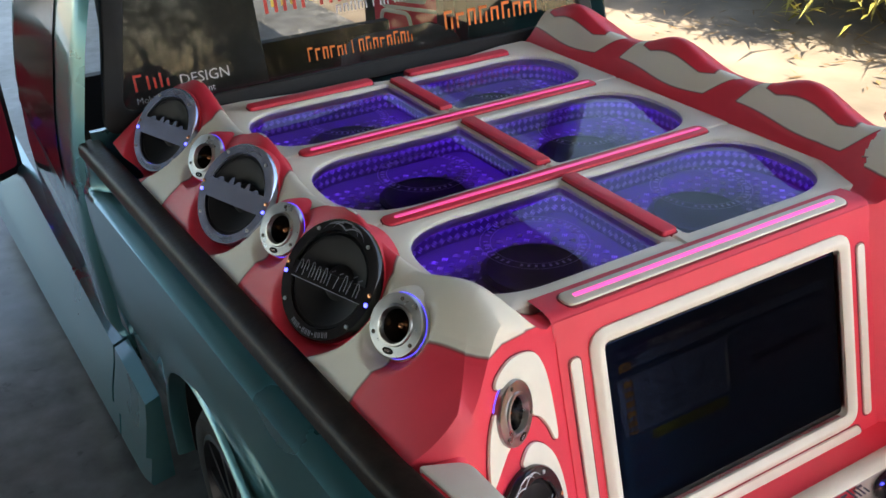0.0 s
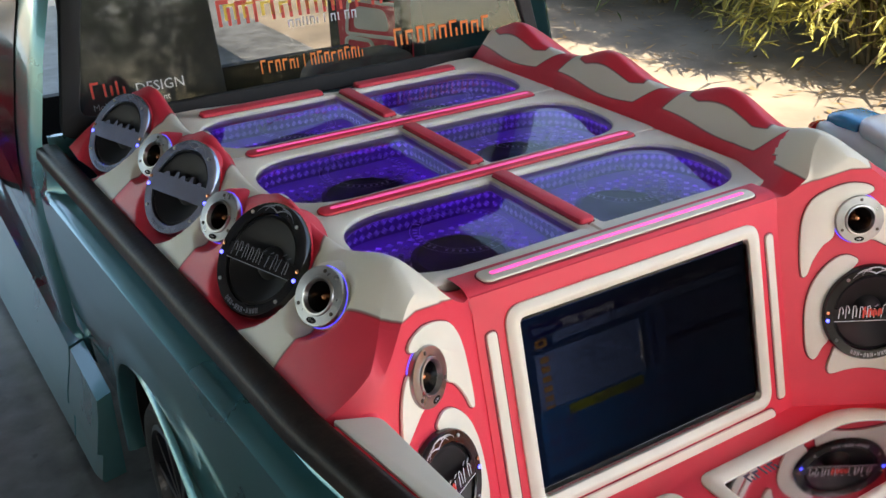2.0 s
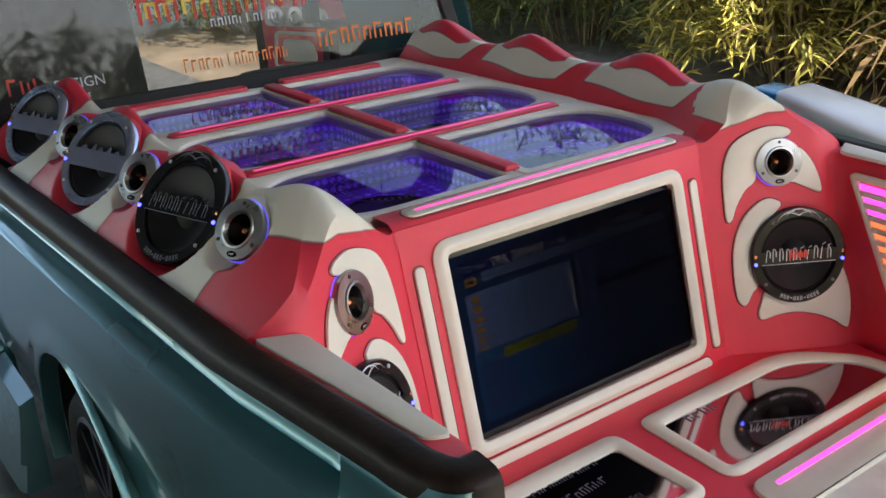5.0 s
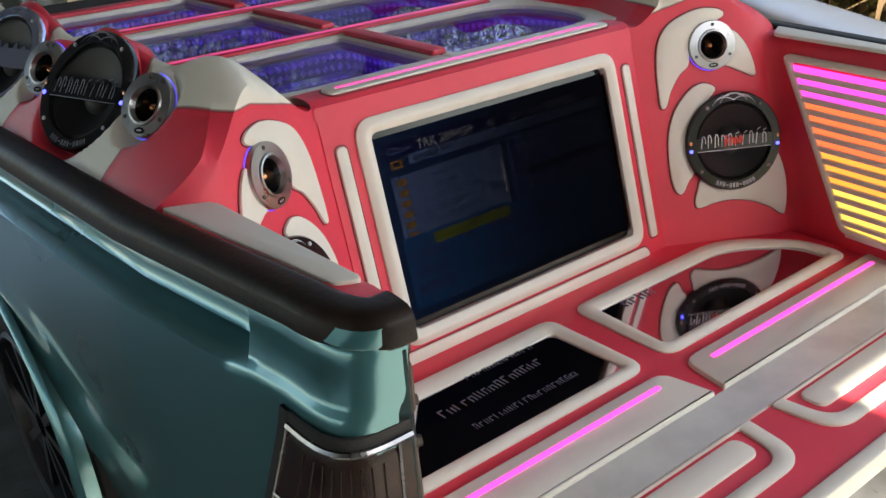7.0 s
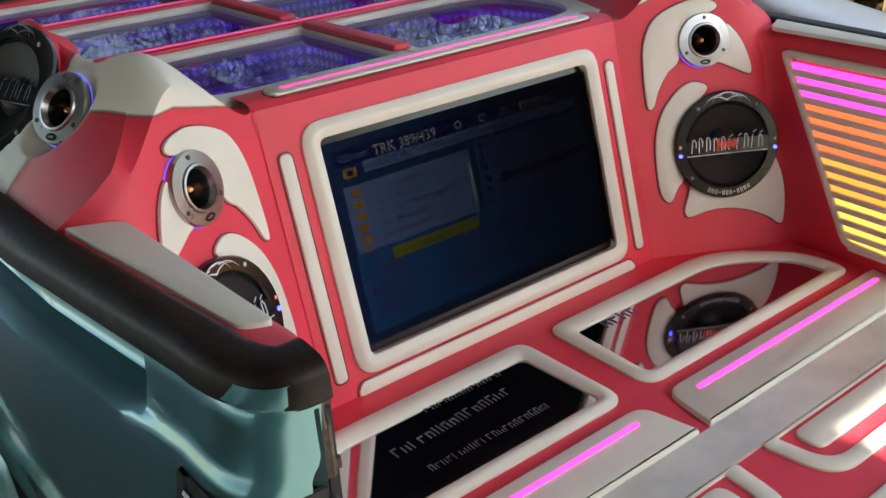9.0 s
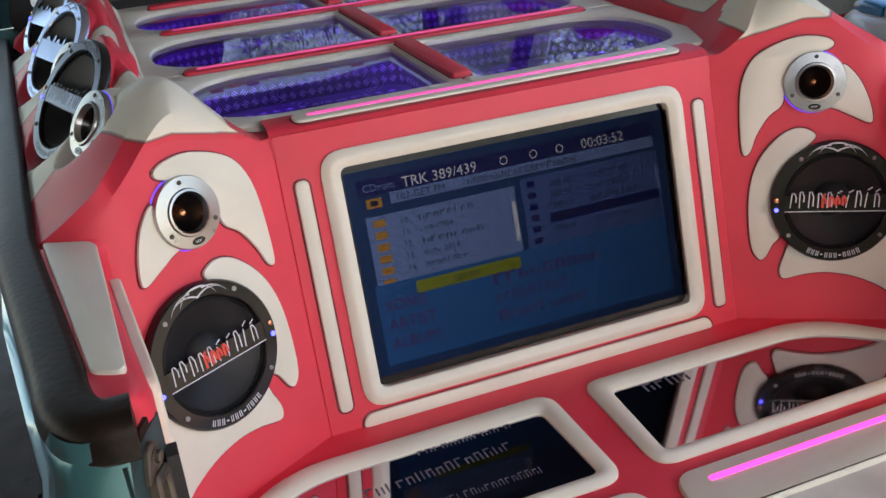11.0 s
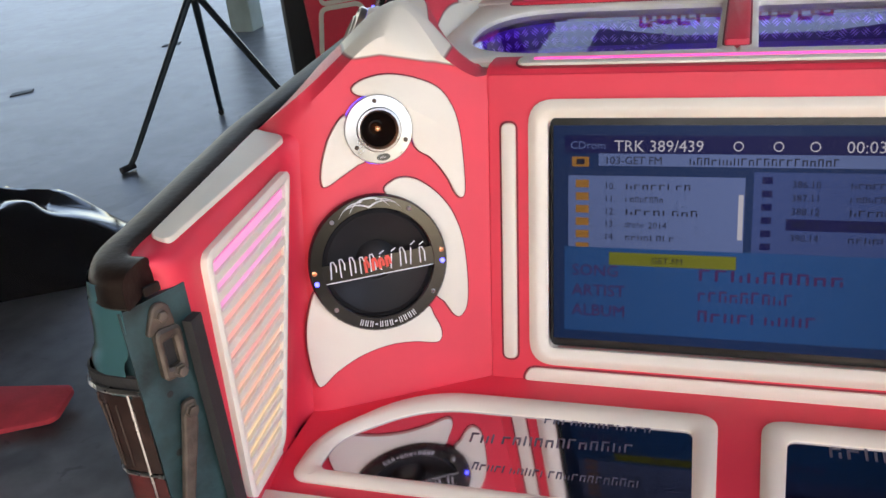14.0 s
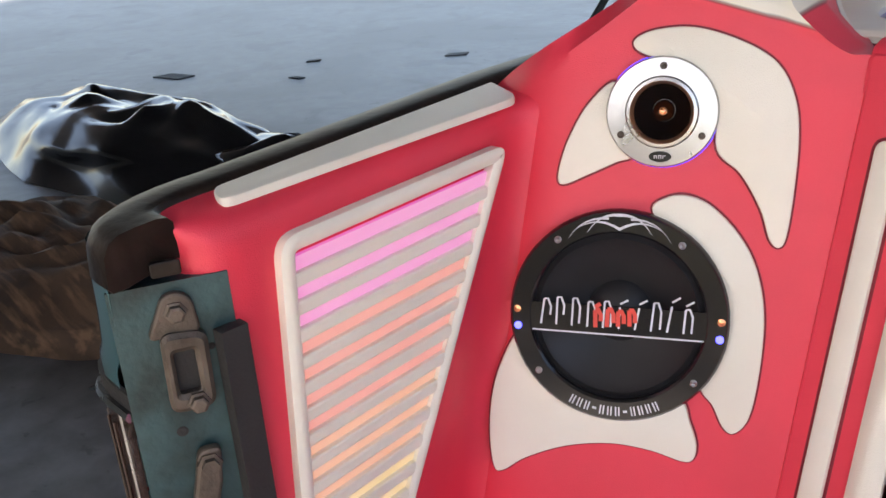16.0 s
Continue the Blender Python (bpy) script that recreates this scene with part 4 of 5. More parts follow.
# rear wall below and round the window
bm = bm_new()
slab(bm, [(-0.83, 0.42), (0.83, 0.42), (0.83, 1.02), (-0.83, 1.02)], basis((0, WY, 0), (1, 0, 0), (0, 0, 1)), -0.02, 0.0)
part("cab_back", bm, PAINT, truck)
WIN = [(-0.765, 1.035), (0.765, 1.035), (0.64, 1.55), (-0.64, 1.55)]
WM = basis((0, WY - 0.004, 1.035), (1, 0, 0), (0, 0.16, 1))
loop = [(x, z - 1.035) for x, z in WIN]
o = round_loop([(-0.80, -0.03), (0.80, -0.03), (0.68, 0.55), (-0.68, 0.55)], 0.05)
i = round_loop([(-0.74, 0.02), (0.74, 0.02), (0.63, 0.50), (-0.63, 0.50)], 0.04)
bm = bm_new()
frame_band(bm, o, i, WM, -0.02, 0.008, 0.006)
win = part("rear_window_seal", bm, RUBBER, truck, "black rear window seal", smooth=True)
bm = bm_new()
bm.faces.new([bm.verts.new(WM @ Vector((x, y, -0.003))) for x, y in i])
gl = part("rear_window", bm, CARGLASS, win, "dark tinted rear window with stickers", recalc=False)
gl.visible_shadow = False
# cabin: seats and front
for sx, low, high, yy, label in ((-0.42, 0.62, 1.36, 1.86, "grey seat back"), (0.40, 0.45, 0.93, 1.95, "grey seat back folded down")):
    bm = bm_new()
    slab(bm, round_loop([(sx - 0.26, low), (sx + 0.26, low), (sx + 0.22, high), (sx - 0.22, high)], 0.1), basis((0, yy, 0), (1, 0, 0), (0, 0.05, 1)), -0.08, 0.06, 0.03)
    part("seat_back", bm, CABIN, truck, label, smooth=True)
bm = bm_new()
box(bm, -0.82, 0.82, 2.95, 3.0, 0.4, 0.70)
box(bm, -0.82, 0.82, 1.42, 3.0, 0.38, 0.42)
part("cabin_shell", bm, MATT, truck)

# ---- ground, roof ----
GROUND = material("sandy_ground", (0.22, 0.18, 0.135), 0.95, 0, 1.6, 0.35, 1.0, 25)
CONC = material("smooth_concrete", (0.14, 0.145, 0.15), 0.38, 0, 9.0, 0.35, 0.4, 18)
# damp stains and trodden dirt, in broad blots and smaller flecks
nt = CONC.node_tree
bs = nt.nodes["Principled BSDF"]
old = bs.inputs["Base Color"].links[0].from_socket
geo = nt.nodes.new("ShaderNodeNewGeometry")
for scale, lo, hi, dark in ((0.9, 0.46, 0.60, 0.50), (3.4, 0.56, 0.66, 0.60), (16.0, 0.64, 0.70, 0.62)):
    nz, mr, mx = nt.nodes.new("ShaderNodeTexNoise"), nt.nodes.new("ShaderNodeMapRange"), nt.nodes.new("ShaderNodeMix")
    nz.inputs["Scale"].default_value, nz.inputs["Detail"].default_value, nz.inputs["Distortion"].default_value = scale, 7, 0.6
    nt.links.new(geo.outputs["Position"], nz.inputs["Vector"])
    mr.inputs["From Min"].default_value, mr.inputs["From Max"].default_value = lo, hi
    mr.inputs["To Min"].default_value, mr.inputs["To Max"].default_value = 1.0, dark
    nt.links.new(nz.outputs["Fac"], mr.inputs["Value"])
    mx.data_type, mx.blend_type = "RGBA", "MULTIPLY"
    mx.inputs["Factor"].default_value = 1
    nt.links.new(old, mx.inputs["A"])
    nt.links.new(mr.outputs["Result"], mx.inputs["B"])
    old = mx.outputs["Result"]
nt.links.new(old, bs.inputs["Base Color"])
bm = bm_new()
bmesh.ops.create_grid(bm, x_segments=2, y_segments=2, size=400, matrix=Matrix.Translation((0, 0, -0.05)))
tagged(part("ground", bm, GROUND), "bare sandy ground with leaf litter", "ground", kind="structure")
bm = bm_new()
box(bm, -12, 1.75, -5, 14, -0.2, 0.0)
tagged(part("floor", bm, CONC), "smooth grey concrete floor of the open shed", "floor", kind="structure")
# Sun glare on the floor is put into this slab's pale colour, for bounce.
PALE = material("sunlit_pale_concrete", (0.46, 0.45, 0.42), 0.8, 0, 5.0, 0.2, 0.4, 40)
bm = bm_new()
box(bm, -0.70, 1.75, -5.0, -0.75, -0.1, 0.004)
tagged(part("pavement", bm, PALE), "pale slab added behind the truck as brightly sunlit floor and reflector", "pavement", kind="structure")
ROOFM = material("galvanised_roof", (0.24, 0.245, 0.25), 0.5, 0.6, 2, 0.2)
# Roof out of view; rear edge steps in on the right to admit sun.
bm = bm_new()
box(bm, -10.0, 0.55, -3.45, 5.4, 2.75, 2.8)
box(bm, 0.55, 1.7, -3.22, 5.4, 2.75, 2.8)
tagged(part("ceiling", bm, ROOFM), "metal shed roof over the truck", "ceiling", kind="structure")
# Unseen wall, added to keep sun off the floor left of the truck.
WALLM = material("shade_wall_grey", (0.30, 0.30, 0.29), 0.85, 0, 2, 0.15, 0.3, 30)
bm = bm_new()
box(bm, -12.0, -1.0, -3.6, -3.45, 0.0, 2.75)
tagged(part("shade_wall_south", bm, WALLM), "unseen plain grey wall added to keep sun off the floor", "wall", kind="structure")


# ---- loudspeakers ----
def ribbon(bm, m, pts, width):
    """A flat line of even width through points in the plane of m."""
    pts = [Vector(p) for p in pts]
    rows = []
    for i, p in enumerate(pts):
        d = (pts[min(i + 1, len(pts) - 1)] - pts[max(i - 1, 0)]).normalized()
        n = Vector((-d.y, d.x)) * width / 2
        rows.append((bm.verts.new(m @ Vector((p.x + n.x, p.y + n.y, 0))), bm.verts.new(m @ Vector((p.x - n.x, p.y - n.y, 0)))))
    for a, b in zip(rows, rows[1:]):
        bm.faces.new((a[0], a[1], b[1], b[0]))


def handwriting(bm, m, width, height, n, seed, thick=0.0019):
    """Illegible pen strokes: leaning bars with a short hook, some with a dash above."""
    rnd = random.Random(seed)
    step = width / n
    for k in range(n):
        x = -width / 2 + k * step + step * 0.15
        h = height * rnd.uniform(0.55, 0.75)
        lean = step * rnd.uniform(0.05, 0.25)
        ribbon(bm, m, [(x, 0), (x + lean, h)], thick)
        if rnd.random() < 0.8:
            ribbon(bm, m, [(x + lean, h), (x + lean + step * 0.25, h * 1.02), (x + lean + step * 0.45, h * 0.7), (x + lean + step * 0.4, rnd.uniform(0, 0.4) * h)], thick)
        if rnd.random() < 0.45:
            ribbon(bm, m, [(x + lean, h * 1.15), (x + lean + step * 0.5, h * 1.35)], thick)


def loudspeaker(m, ring_mat, label, group, red=True, mark=None, plain=False):
    mark = mark or MARK
    th = holder("loudspeaker", label, "loudspeaker", group)
    m = m @ Matrix.Scale(1.06, 4)
    bm = bm_new()
    lathe(bm, [(0.080, -0.004), (0.080, 0.008), (0.082, 0.010), (0.0985, 0.010), (0.101, 0.007), (0.101, -0.006)], m, 56)
    ring = part("ring", bm, ring_mat, th, smooth=True)
    bm = bm_new()
    lathe(bm, [(0.0805, 0.004), (0.079, 0.0), (0.074, 0.004), (0.068, -0.002), (0.030, -0.020), (0.028, -0.016), (0.015, -0.005), (0, -0.003)], m, 48)
    part("cone", bm, CONE, th, "black speaker cone", smooth=True)
    bm = bm_new()
    if plain:
        # a deep mirrored bar with small peaks along its upper edge
        box(bm, -0.082, 0.082, -0.022, 0.016, 0.0065, 0.0092, m)
        for px, pw, ph in ((-0.05, 0.012, 0.008), (-0.018, 0.008, 0.014), (0.002, 0.010, 0.009), (0.03, 0.007, 0.013), (0.055, 0.010, 0.006)):
            slab(bm, [(px - pw, 0.015), (px + pw, 0.015), (px + pw * 0.5, 0.016 + ph), (px - pw * 0.3, 0.016 + ph * 0.8)], m, 0.0065, 0.0092)
    else:
        box(bm, -0.081, 0.081, -0.017, 0.011, 0.0065, 0.0092, m)
    barp = part("name_bar", bm, ring_mat, th)
    if not plain:
        bm = bm_new()
        q = m @ Matrix.Translation((0, -0.010, 0.0097))
        handwriting(bm, q, 0.146, 0.036, 10, 5)
        ribbon(bm, q, [(-0.079, -0.006), (0.079, -0.006)], 0.0016)
        part("lettering", bm, mark, barp, "illegible pale lettering", recalc=False)
    if red:
        bm = bm_new()
        q2 = m @ Matrix.Translation((0, -0.008, 0.0099)) @ Matrix.Rotation(0.1, 4, "Z")
        handwriting(bm, q2, 0.042, 0.026, 4, 9, 0.004)
        part("emblem", bm, PRINT_RED, barp, "red printed emblem", recalc=False)
    # winged ornament at the top and a row of bars at the bottom
    bm = bm_new()
    for sgn in (-1, 1):
        for a0, a1, r0, r1, wd in ((90, 66, 0.084, 0.092, 0.003), (90, 70, 0.097, 0.085, 0.003), (84, 58, 0.094, 0.087, 0.0022)):
            pts = []
            for k in range(7):
                t = k / 6
                a = radians(90 + sgn * (a0 + (a1 - a0) * t - 90))
                r = r0 + (r1 - r0) * t + 0.004 * math.sin(math.pi * t)
                w = wd * (1 - 0.9 * t)
                pts.append((m @ Vector(((r - w / 2) * math.cos(a), (r - w / 2) * math.sin(a), 0.0106)), m @ Vector(((r + w / 2) * math.cos(a), (r + w / 2) * math.sin(a), 0.0106))))
            for p, p2 in zip(pts, pts[1:]):
                bm.faces.new([bm.verts.new(v) for v in (p[0], p[1], p2[1], p2[0])])
    part("ornament", bm, mark, ring, "white winged ornament", recalc=False)
    bm = bm_new()
    for k in range(12):
        if k in (3, 7):
            a, hh = radians(270 + (k - 5.5) * 4.6), 0.0012
        else:
            a, hh = radians(270 + (k - 5.5) * 4.6), 0.0045
        q = m @ Matrix.Rotation(a, 4, "Z") @ Matrix.Translation((0.0905, 0, 0.0106))
        for lo, hi in ((-0.0022, -0.0008), (0.0008, 0.0022)) if hh > 0.002 else ((-0.002, 0.002),):
            bm.faces.new([bm.verts.new(q @ Vector(p)) for p in ((-hh, lo, 0), (hh, lo, 0), (hh, hi, 0), (-hh, hi, 0))])
    part("number_bars", bm, mark, ring, "white bars in place of a number", recalc=False)
    for a in (52, 128, 218, 322):
        bm = bm_new()
        lathe(bm, [(0.0034, 0.010), (0.0034, 0.012), (0.0022, 0.0126), (0, 0.0116)], m @ Matrix.Translation((0.091 * math.cos(radians(a)), 0.091 * math.sin(radians(a)), 0)), 10)
        part("screw", bm, STEEL, ring)
    for a, mt in ((2, COPPER), (-8, LED_BLUE), (178, COPPER), (188, LED_BLUE)):
        bm = bm_new()
        lathe(bm, [(0.0036, 0.010), (0.0036, 0.0115), (0, 0.0125)], m @ Matrix.Translation((0.0935 * math.cos(radians(a)), 0.0935 * math.sin(radians(a)), 0)), 10)
        part("indicator", bm, mt, ring)
    return th


def tweeter(m, label, group):
    th = holder("tweeter", label, "tweeter", group)
    bm = bm_new()
    lathe(bm, [(0.0532, -0.006), (0.0532, -0.0025), (0.051, -0.0015), (0.051, -0.006)], m, 48)
    part("light_ring", bm, HALO, th, "blue light ring")
    bm = bm_new()
    lathe(bm, [(0.052, -0.006), (0.052, 0.006), (0.0505, 0.009), (0.034, 0.010), (0.0325, 0.013), (0.0295, 0.0135), (0.028, 0.011), (0.024, -0.004), (0.018, -0.02), (0.012, -0.03)], m, 48)
    fl = part("flange", bm, STEEL, th, "brushed steel flange", smooth=True)
    bm = bm_new()
    lathe(bm, [(0.0265, 0.005), (0.022, -0.006), (0.017, -0.02), (0.011, -0.028), (0, -0.028)], m, 32)
    part("horn", bm, BLACK, th, smooth=True)
    bm = bm_new()
    lathe(bm, [(0.0105, -0.03), (0.010, -0.016), (0.006, -0.006), (0, 0.0)], m, 24)
    part("plug", bm, COPPER, th, "copper bullet plug", smooth=True)
    for a in (90, 210, 330):
        bm = bm_new()
        lathe(bm, [(0.0035, 0.008), (0.0035, 0.0105), (0.0022, 0.0112), (0, 0.0105)], m @ Matrix.Translation((0.043 * math.cos(radians(a)), 0.043 * math.sin(radians(a)), 0)), 10)
        part("screw", bm, DIRTY, fl)
    bm = bm_new()
    loop = [(0.0105 * math.cos(a), 0.0052 * math.sin(a)) for a in (2 * math.pi * k / 20 for k in range(20))]
    slab(bm, loop, m @ Matrix.Translation((0, -0.0415, 0.009)), 0, 0.0015)
    part("badge", bm, BLACK, fl)
    bm = bm_new()
    q = m @ Matrix.Translation((0, -0.0435, 0.0108))
    strokes(bm, q, 0.012, 0.004, 3, 3)
    part("badge_mark", bm, MARK, fl, recalc=False)
    return th


HALO = glowing("blue_halo", (0.06, 0.05, 1.0), 0.7)
# Reflected sky is put into these mirrored rings as a bluish base colour.
RING_SKY = material("sky_tinted_mirror_ring", (0.48, 0.53, 0.70), 0.16, 0.9, 20, 0.1)
ENGRAVED = material("faint_engraving", (0.20, 0.21, 0.26), 0.4, 0, 20, 0.15)
SPK_L = basis((-0.541, wing_y(0.541, 0.789) - 0.009, 0.789), (1, 0.575, 0), (0, LEAN, 1))
SPK_R = basis((0.545, wing_y(0.545, 0.783) - 0.009, 0.783), (1, -0.575, 0), (0, LEAN, 1))
loudspeaker(SPK_L, RING_BLACK, "round black loudspeaker in the red wing panel", "wing loudspeakers")
loudspeaker(SPK_R, RING_BLACK, "round black loudspeaker in the red wing panel", "wing loudspeakers")
for sg in (-1, 1):
    m = basis((sg * 0.535, wing_y(0.535, 0.984) - 0.004, 0.984), (1, -sg * 0.575, 0), (0, LEAN, 1))
    tweeter(m, "steel bullet tweeter with a blue light ring", "wing tweeters")
# three on the left shoulder, facing out over the bed side, with tweeters between
for k, (x, y, z) in enumerate(SIDE_SPEAKERS):
    n = SPEAKER_N
    xa = Vector((0.33, -0.94, 0.0))
    xa = (xa - n * xa.dot(n)).normalized()
    m = basis((x, y, z), xa, n.cross(xa))
    loudspeaker(m, RING_BLACK if k == 0 else RING_SKY, "round loudspeaker on the console shoulder above the rail", "shoulder loudspeakers", False, ENGRAVED, k > 0)
    bm = bm_new()
    lathe(bm, [(0.1065, -0.004), (0.109, -0.012), (0.114, -0.05)], m, 48)
    part("speaker_pod", bm, RED, console, smooth=True)
for x, y, z in SIDE_TWEETERS:
    n = TWEETER_N
    xa = Vector((0.4, -0.9, 0.0))
    xa = (xa - n * xa.dot(n)).normalized()
    m = basis((x, y, z), xa, n.cross(xa))
    tweeter(m, "steel bullet tweeter on the console shoulder", "shoulder tweeters")
    bm = bm_new()
    lathe(bm, [(0.053, -0.002), (0.062, -0.015), (0.072, -0.06)], m, 40)
    part("tweeter_pod", bm, WHITE if y < 0.2 else RED, console, smooth=True)

# ---- screen menu ----
def lettering(name, text, size, m, mat, parent):
    cu = bpy.data.curves.new(name, "FONT")
    cu.body, cu.size, cu.align_x, cu.resolution_u = text, size, "LEFT", 2
    tmp = bpy.data.objects.new(name, cu)
    me = bpy.data.meshes.new_from_object(tmp)
    bpy.data.objects.remove(tmp)
    me.transform(m)
    me.materials.append(mat)
    ob = new(name, me)
    ob.parent = parent
    return ob


screen = bpy.data.objects["screen"]


def lit(name, colour, k=1.0):
    m = glowing(name, colour, 0.12 * k)
    m.node_tree.nodes["Principled BSDF"].inputs["Base Color"].default_value = (0.01, 0.01, 0.012, 1)
    m.node_tree.nodes["Principled BSDF"].inputs["Roughness"].default_value = 0.3
    m.node_tree.nodes["Principled BSDF"].inputs["Specular IOR Level"].default_value = 0.12
    return m


L_NAVY, L_PALE, L_WHITE, L_YEL, L_ORANGE, L_BLUE, L_DARK, L_PURPLE, L_MID = (lit(n, c) for n, c in (
    ("lcd_navy", (0.006, 0.01, 0.13)), ("lcd_pale", (0.16, 0.26, 0.62)), ("lcd_white", (0.75, 0.8, 1.0)), ("lcd_yellow", (0.24, 0.28, 0.03)), ("lcd_orange", (0.5, 0.25, 0.06)),
    ("lcd_field", (0.015, 0.12, 0.42)), ("lcd_ink", (0.01, 0.015, 0.05)), ("lcd_purple", (0.10, 0.02, 0.16)), ("lcd_mid", (0.06, 0.12, 0.40))))
SX, SY = -SW / 2, SH / 2


def tile(name, x0, y0, x1, y1, mat, lift):
    bm = bm_new()
    bm.faces.new([bm.verts.new(SCM @ Vector((SX + x * SW, SY - y * SH, lift))) for x, y in ((x0, y1), (x1, y1), (x1, y0), (x0, y0))])
    return part(name, bm, mat, screen, recalc=False)


tile("title_band", 0.03, 0.045, 0.97, 0.125, L_NAVY, 0.0004)
tile("track_field", 0.12, 0.125, 0.96, 0.18, L_PALE, 0.0004)
tile("folder_pane", 0.04, 0.225, 0.49, 0.60, L_PALE, 0.0004)
tile("track_pane", 0.51, 0.20, 0.97, 0.60, L_MID, 0.0004)
tile("selected_track", 0.59, 0.40, 0.96, 0.45, L_NAVY, 0.0006)
tile("info_pane", 0.03, 0.555, 0.97, 0.955, L_BLUE, 0.0007)
tile("highlight", 0.15, 0.575, 0.475, 0.635, L_YEL, 0.0009)
for k in range(6):
    tile("folder_icon", 0.06, 0.245 + 0.058 * k, 0.095, 0.28 + 0.058 * k, L_ORANGE, 0.0006)
    tile("note_icon", 0.53, 0.22 + 0.058 * k, 0.555, 0.25 + 0.058 * k, L_NAVY, 0.0006)
for nm, txt, size, x, y, mt in (("disc_label", "CDrom", 0.017, 0.045, 0.105, L_PALE), ("track_label", "TRK 389/439", 0.024, 0.16, 0.115, L_WHITE), ("clock_label", "00:03:52", 0.024, 0.72, 0.115, L_WHITE),
                                ("song_label", "SONG", 0.026, 0.05, 0.690, L_PURPLE), ("artist_label", "ARTIST", 0.026, 0.05, 0.785, L_PURPLE), ("album_label", "ALBUM", 0.026, 0.05, 0.880, L_PURPLE),
                                ("row_label", "GET FM", 0.014, 0.26, 0.622, L_DARK), ("year_label", "2014", 0.014, 0.25, 0.46, L_DARK)):
    lettering(nm, txt, size, SCM @ Matrix.Translation((SX + x * SW, SY - y * SH, 0.0012)), mt, screen)
for k in range(5):
    lettering("row_number", "%d." % (10 + k), 0.0145, SCM @ Matrix.Translation((SX + 0.135 * SW, SY - (0.285 + 0.058 * k) * SH, 0.0012)), L_DARK, screen)
    lettering("track_number", "%d.%d" % (386 + k, 10 + k), 0.0145, SCM @ Matrix.Translation((SX + 0.60 * SW, SY - (0.265 + 0.058 * k) * SH, 0.0012)), L_DARK, screen)
    for (x0, w, y) in ((0.19, (0.17, 0.10, 0.19, 0.05, 0.13)[k], 0.268 + 0.058 * k), (0.735, (0.13, 0.11, 0.16, 0.13, 0.15)[k], 0.248 + 0.058 * k)):
        bm = bm_new()
        strokes(bm, SCM @ Matrix.Translation((SX + (x0 + w / 2) * SW, SY - (y + 0.017) * SH, 0.0012)), w * SW, 0.009, 8, k)
        part("row_bar", bm, L_DARK, screen, recalc=False)["kind"] = "stuff"
for k, w in enumerate((0.36, 0.24, 0.30)):
    bm = bm_new()
    strokes(bm, SCM @ Matrix.Translation((SX + (0.38 + w / 2) * SW, SY - (0.690 + 0.095 * k) * SH, 0.0012)), w * SW, 0.018, 9, 20 + k)
    part("info_bar", bm, L_PURPLE, screen, recalc=False)["kind"] = "stuff"
bm = bm_new()
strokes(bm, SCM @ Matrix.Translation((SX + 0.53 * SW, SY - 0.172 * SH, 0.0012)), 0.36 * SW, 0.011, 20, 40)
part("track_bar", bm, L_DARK, screen, recalc=False)["kind"] = "stuff"
lettering("title_label", "103-GET FM", 0.0165, SCM @ Matrix.Translation((SX + 0.135 * SW, SY - 0.172 * SH, 0.0012)), L_DARK, screen)
tile("disc_icon", 0.05, 0.14, 0.095, 0.185, L_ORANGE, 0.0006)
tile("disc_icon", 0.062, 0.15, 0.083, 0.175, L_DARK, 0.0009)
for x in (0.47, 0.565, 0.65):
    ring_icon = bm_new()
    lathe(ring_icon, [(0.0055, 0.0), (0.0072, 0.0)], SCM @ Matrix.Translation((SX + x * SW, SY - 0.09 * SH, 0.0012)), 16)
    part("status_icon", ring_icon, L_WHITE, screen, recalc=False)
tile("scroll_bar", 0.475, 0.30, 0.487, 0.50, L_WHITE, 0.0006)
tile("scroll_bar", 0.955, 0.28, 0.967, 0.40, L_PALE, 0.0007)

# fine upright and level louvres, added to dim the screen from oblique views
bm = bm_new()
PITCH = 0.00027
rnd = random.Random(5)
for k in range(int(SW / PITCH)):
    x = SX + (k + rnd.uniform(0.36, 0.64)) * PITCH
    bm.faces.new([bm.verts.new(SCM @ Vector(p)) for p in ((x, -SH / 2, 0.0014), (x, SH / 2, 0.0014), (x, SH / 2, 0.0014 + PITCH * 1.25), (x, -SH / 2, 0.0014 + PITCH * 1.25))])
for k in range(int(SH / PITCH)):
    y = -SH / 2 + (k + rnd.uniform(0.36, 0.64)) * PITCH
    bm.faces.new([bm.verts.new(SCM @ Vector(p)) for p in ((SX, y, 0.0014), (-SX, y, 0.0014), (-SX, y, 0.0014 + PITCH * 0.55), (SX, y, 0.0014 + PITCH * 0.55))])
part("dimming_louvres", bm, MATT, tv, "fine dark louvres added over the screen to dim it at an angle", recalc=False)["kind"] = "stuff"

# ---- stickers on the rear window ----
def sticker(name, x0, x1, z, h, n, mat, seed, text=""):
    q = WM @ Matrix.Translation(((x0 + x1) / 2, (z - 1.035) * 1.012, 0.0005))
    if text:
        return lettering(name, text, h, WM @ Matrix.Translation((x0, (z - 1.035) * 1.012, 0.0005)), mat, win)
    step = (x1 - x0) / n
    for k in range(n):
        bm = bm_new()
        strokes(bm, q @ Matrix.Translation((x0 + (k + 0.5) * step - (x0 + x1) / 2, 0, 0)), step, h, 1, seed * 31 + k)
        part("sticker_mark", bm, mat, win, recalc=False)


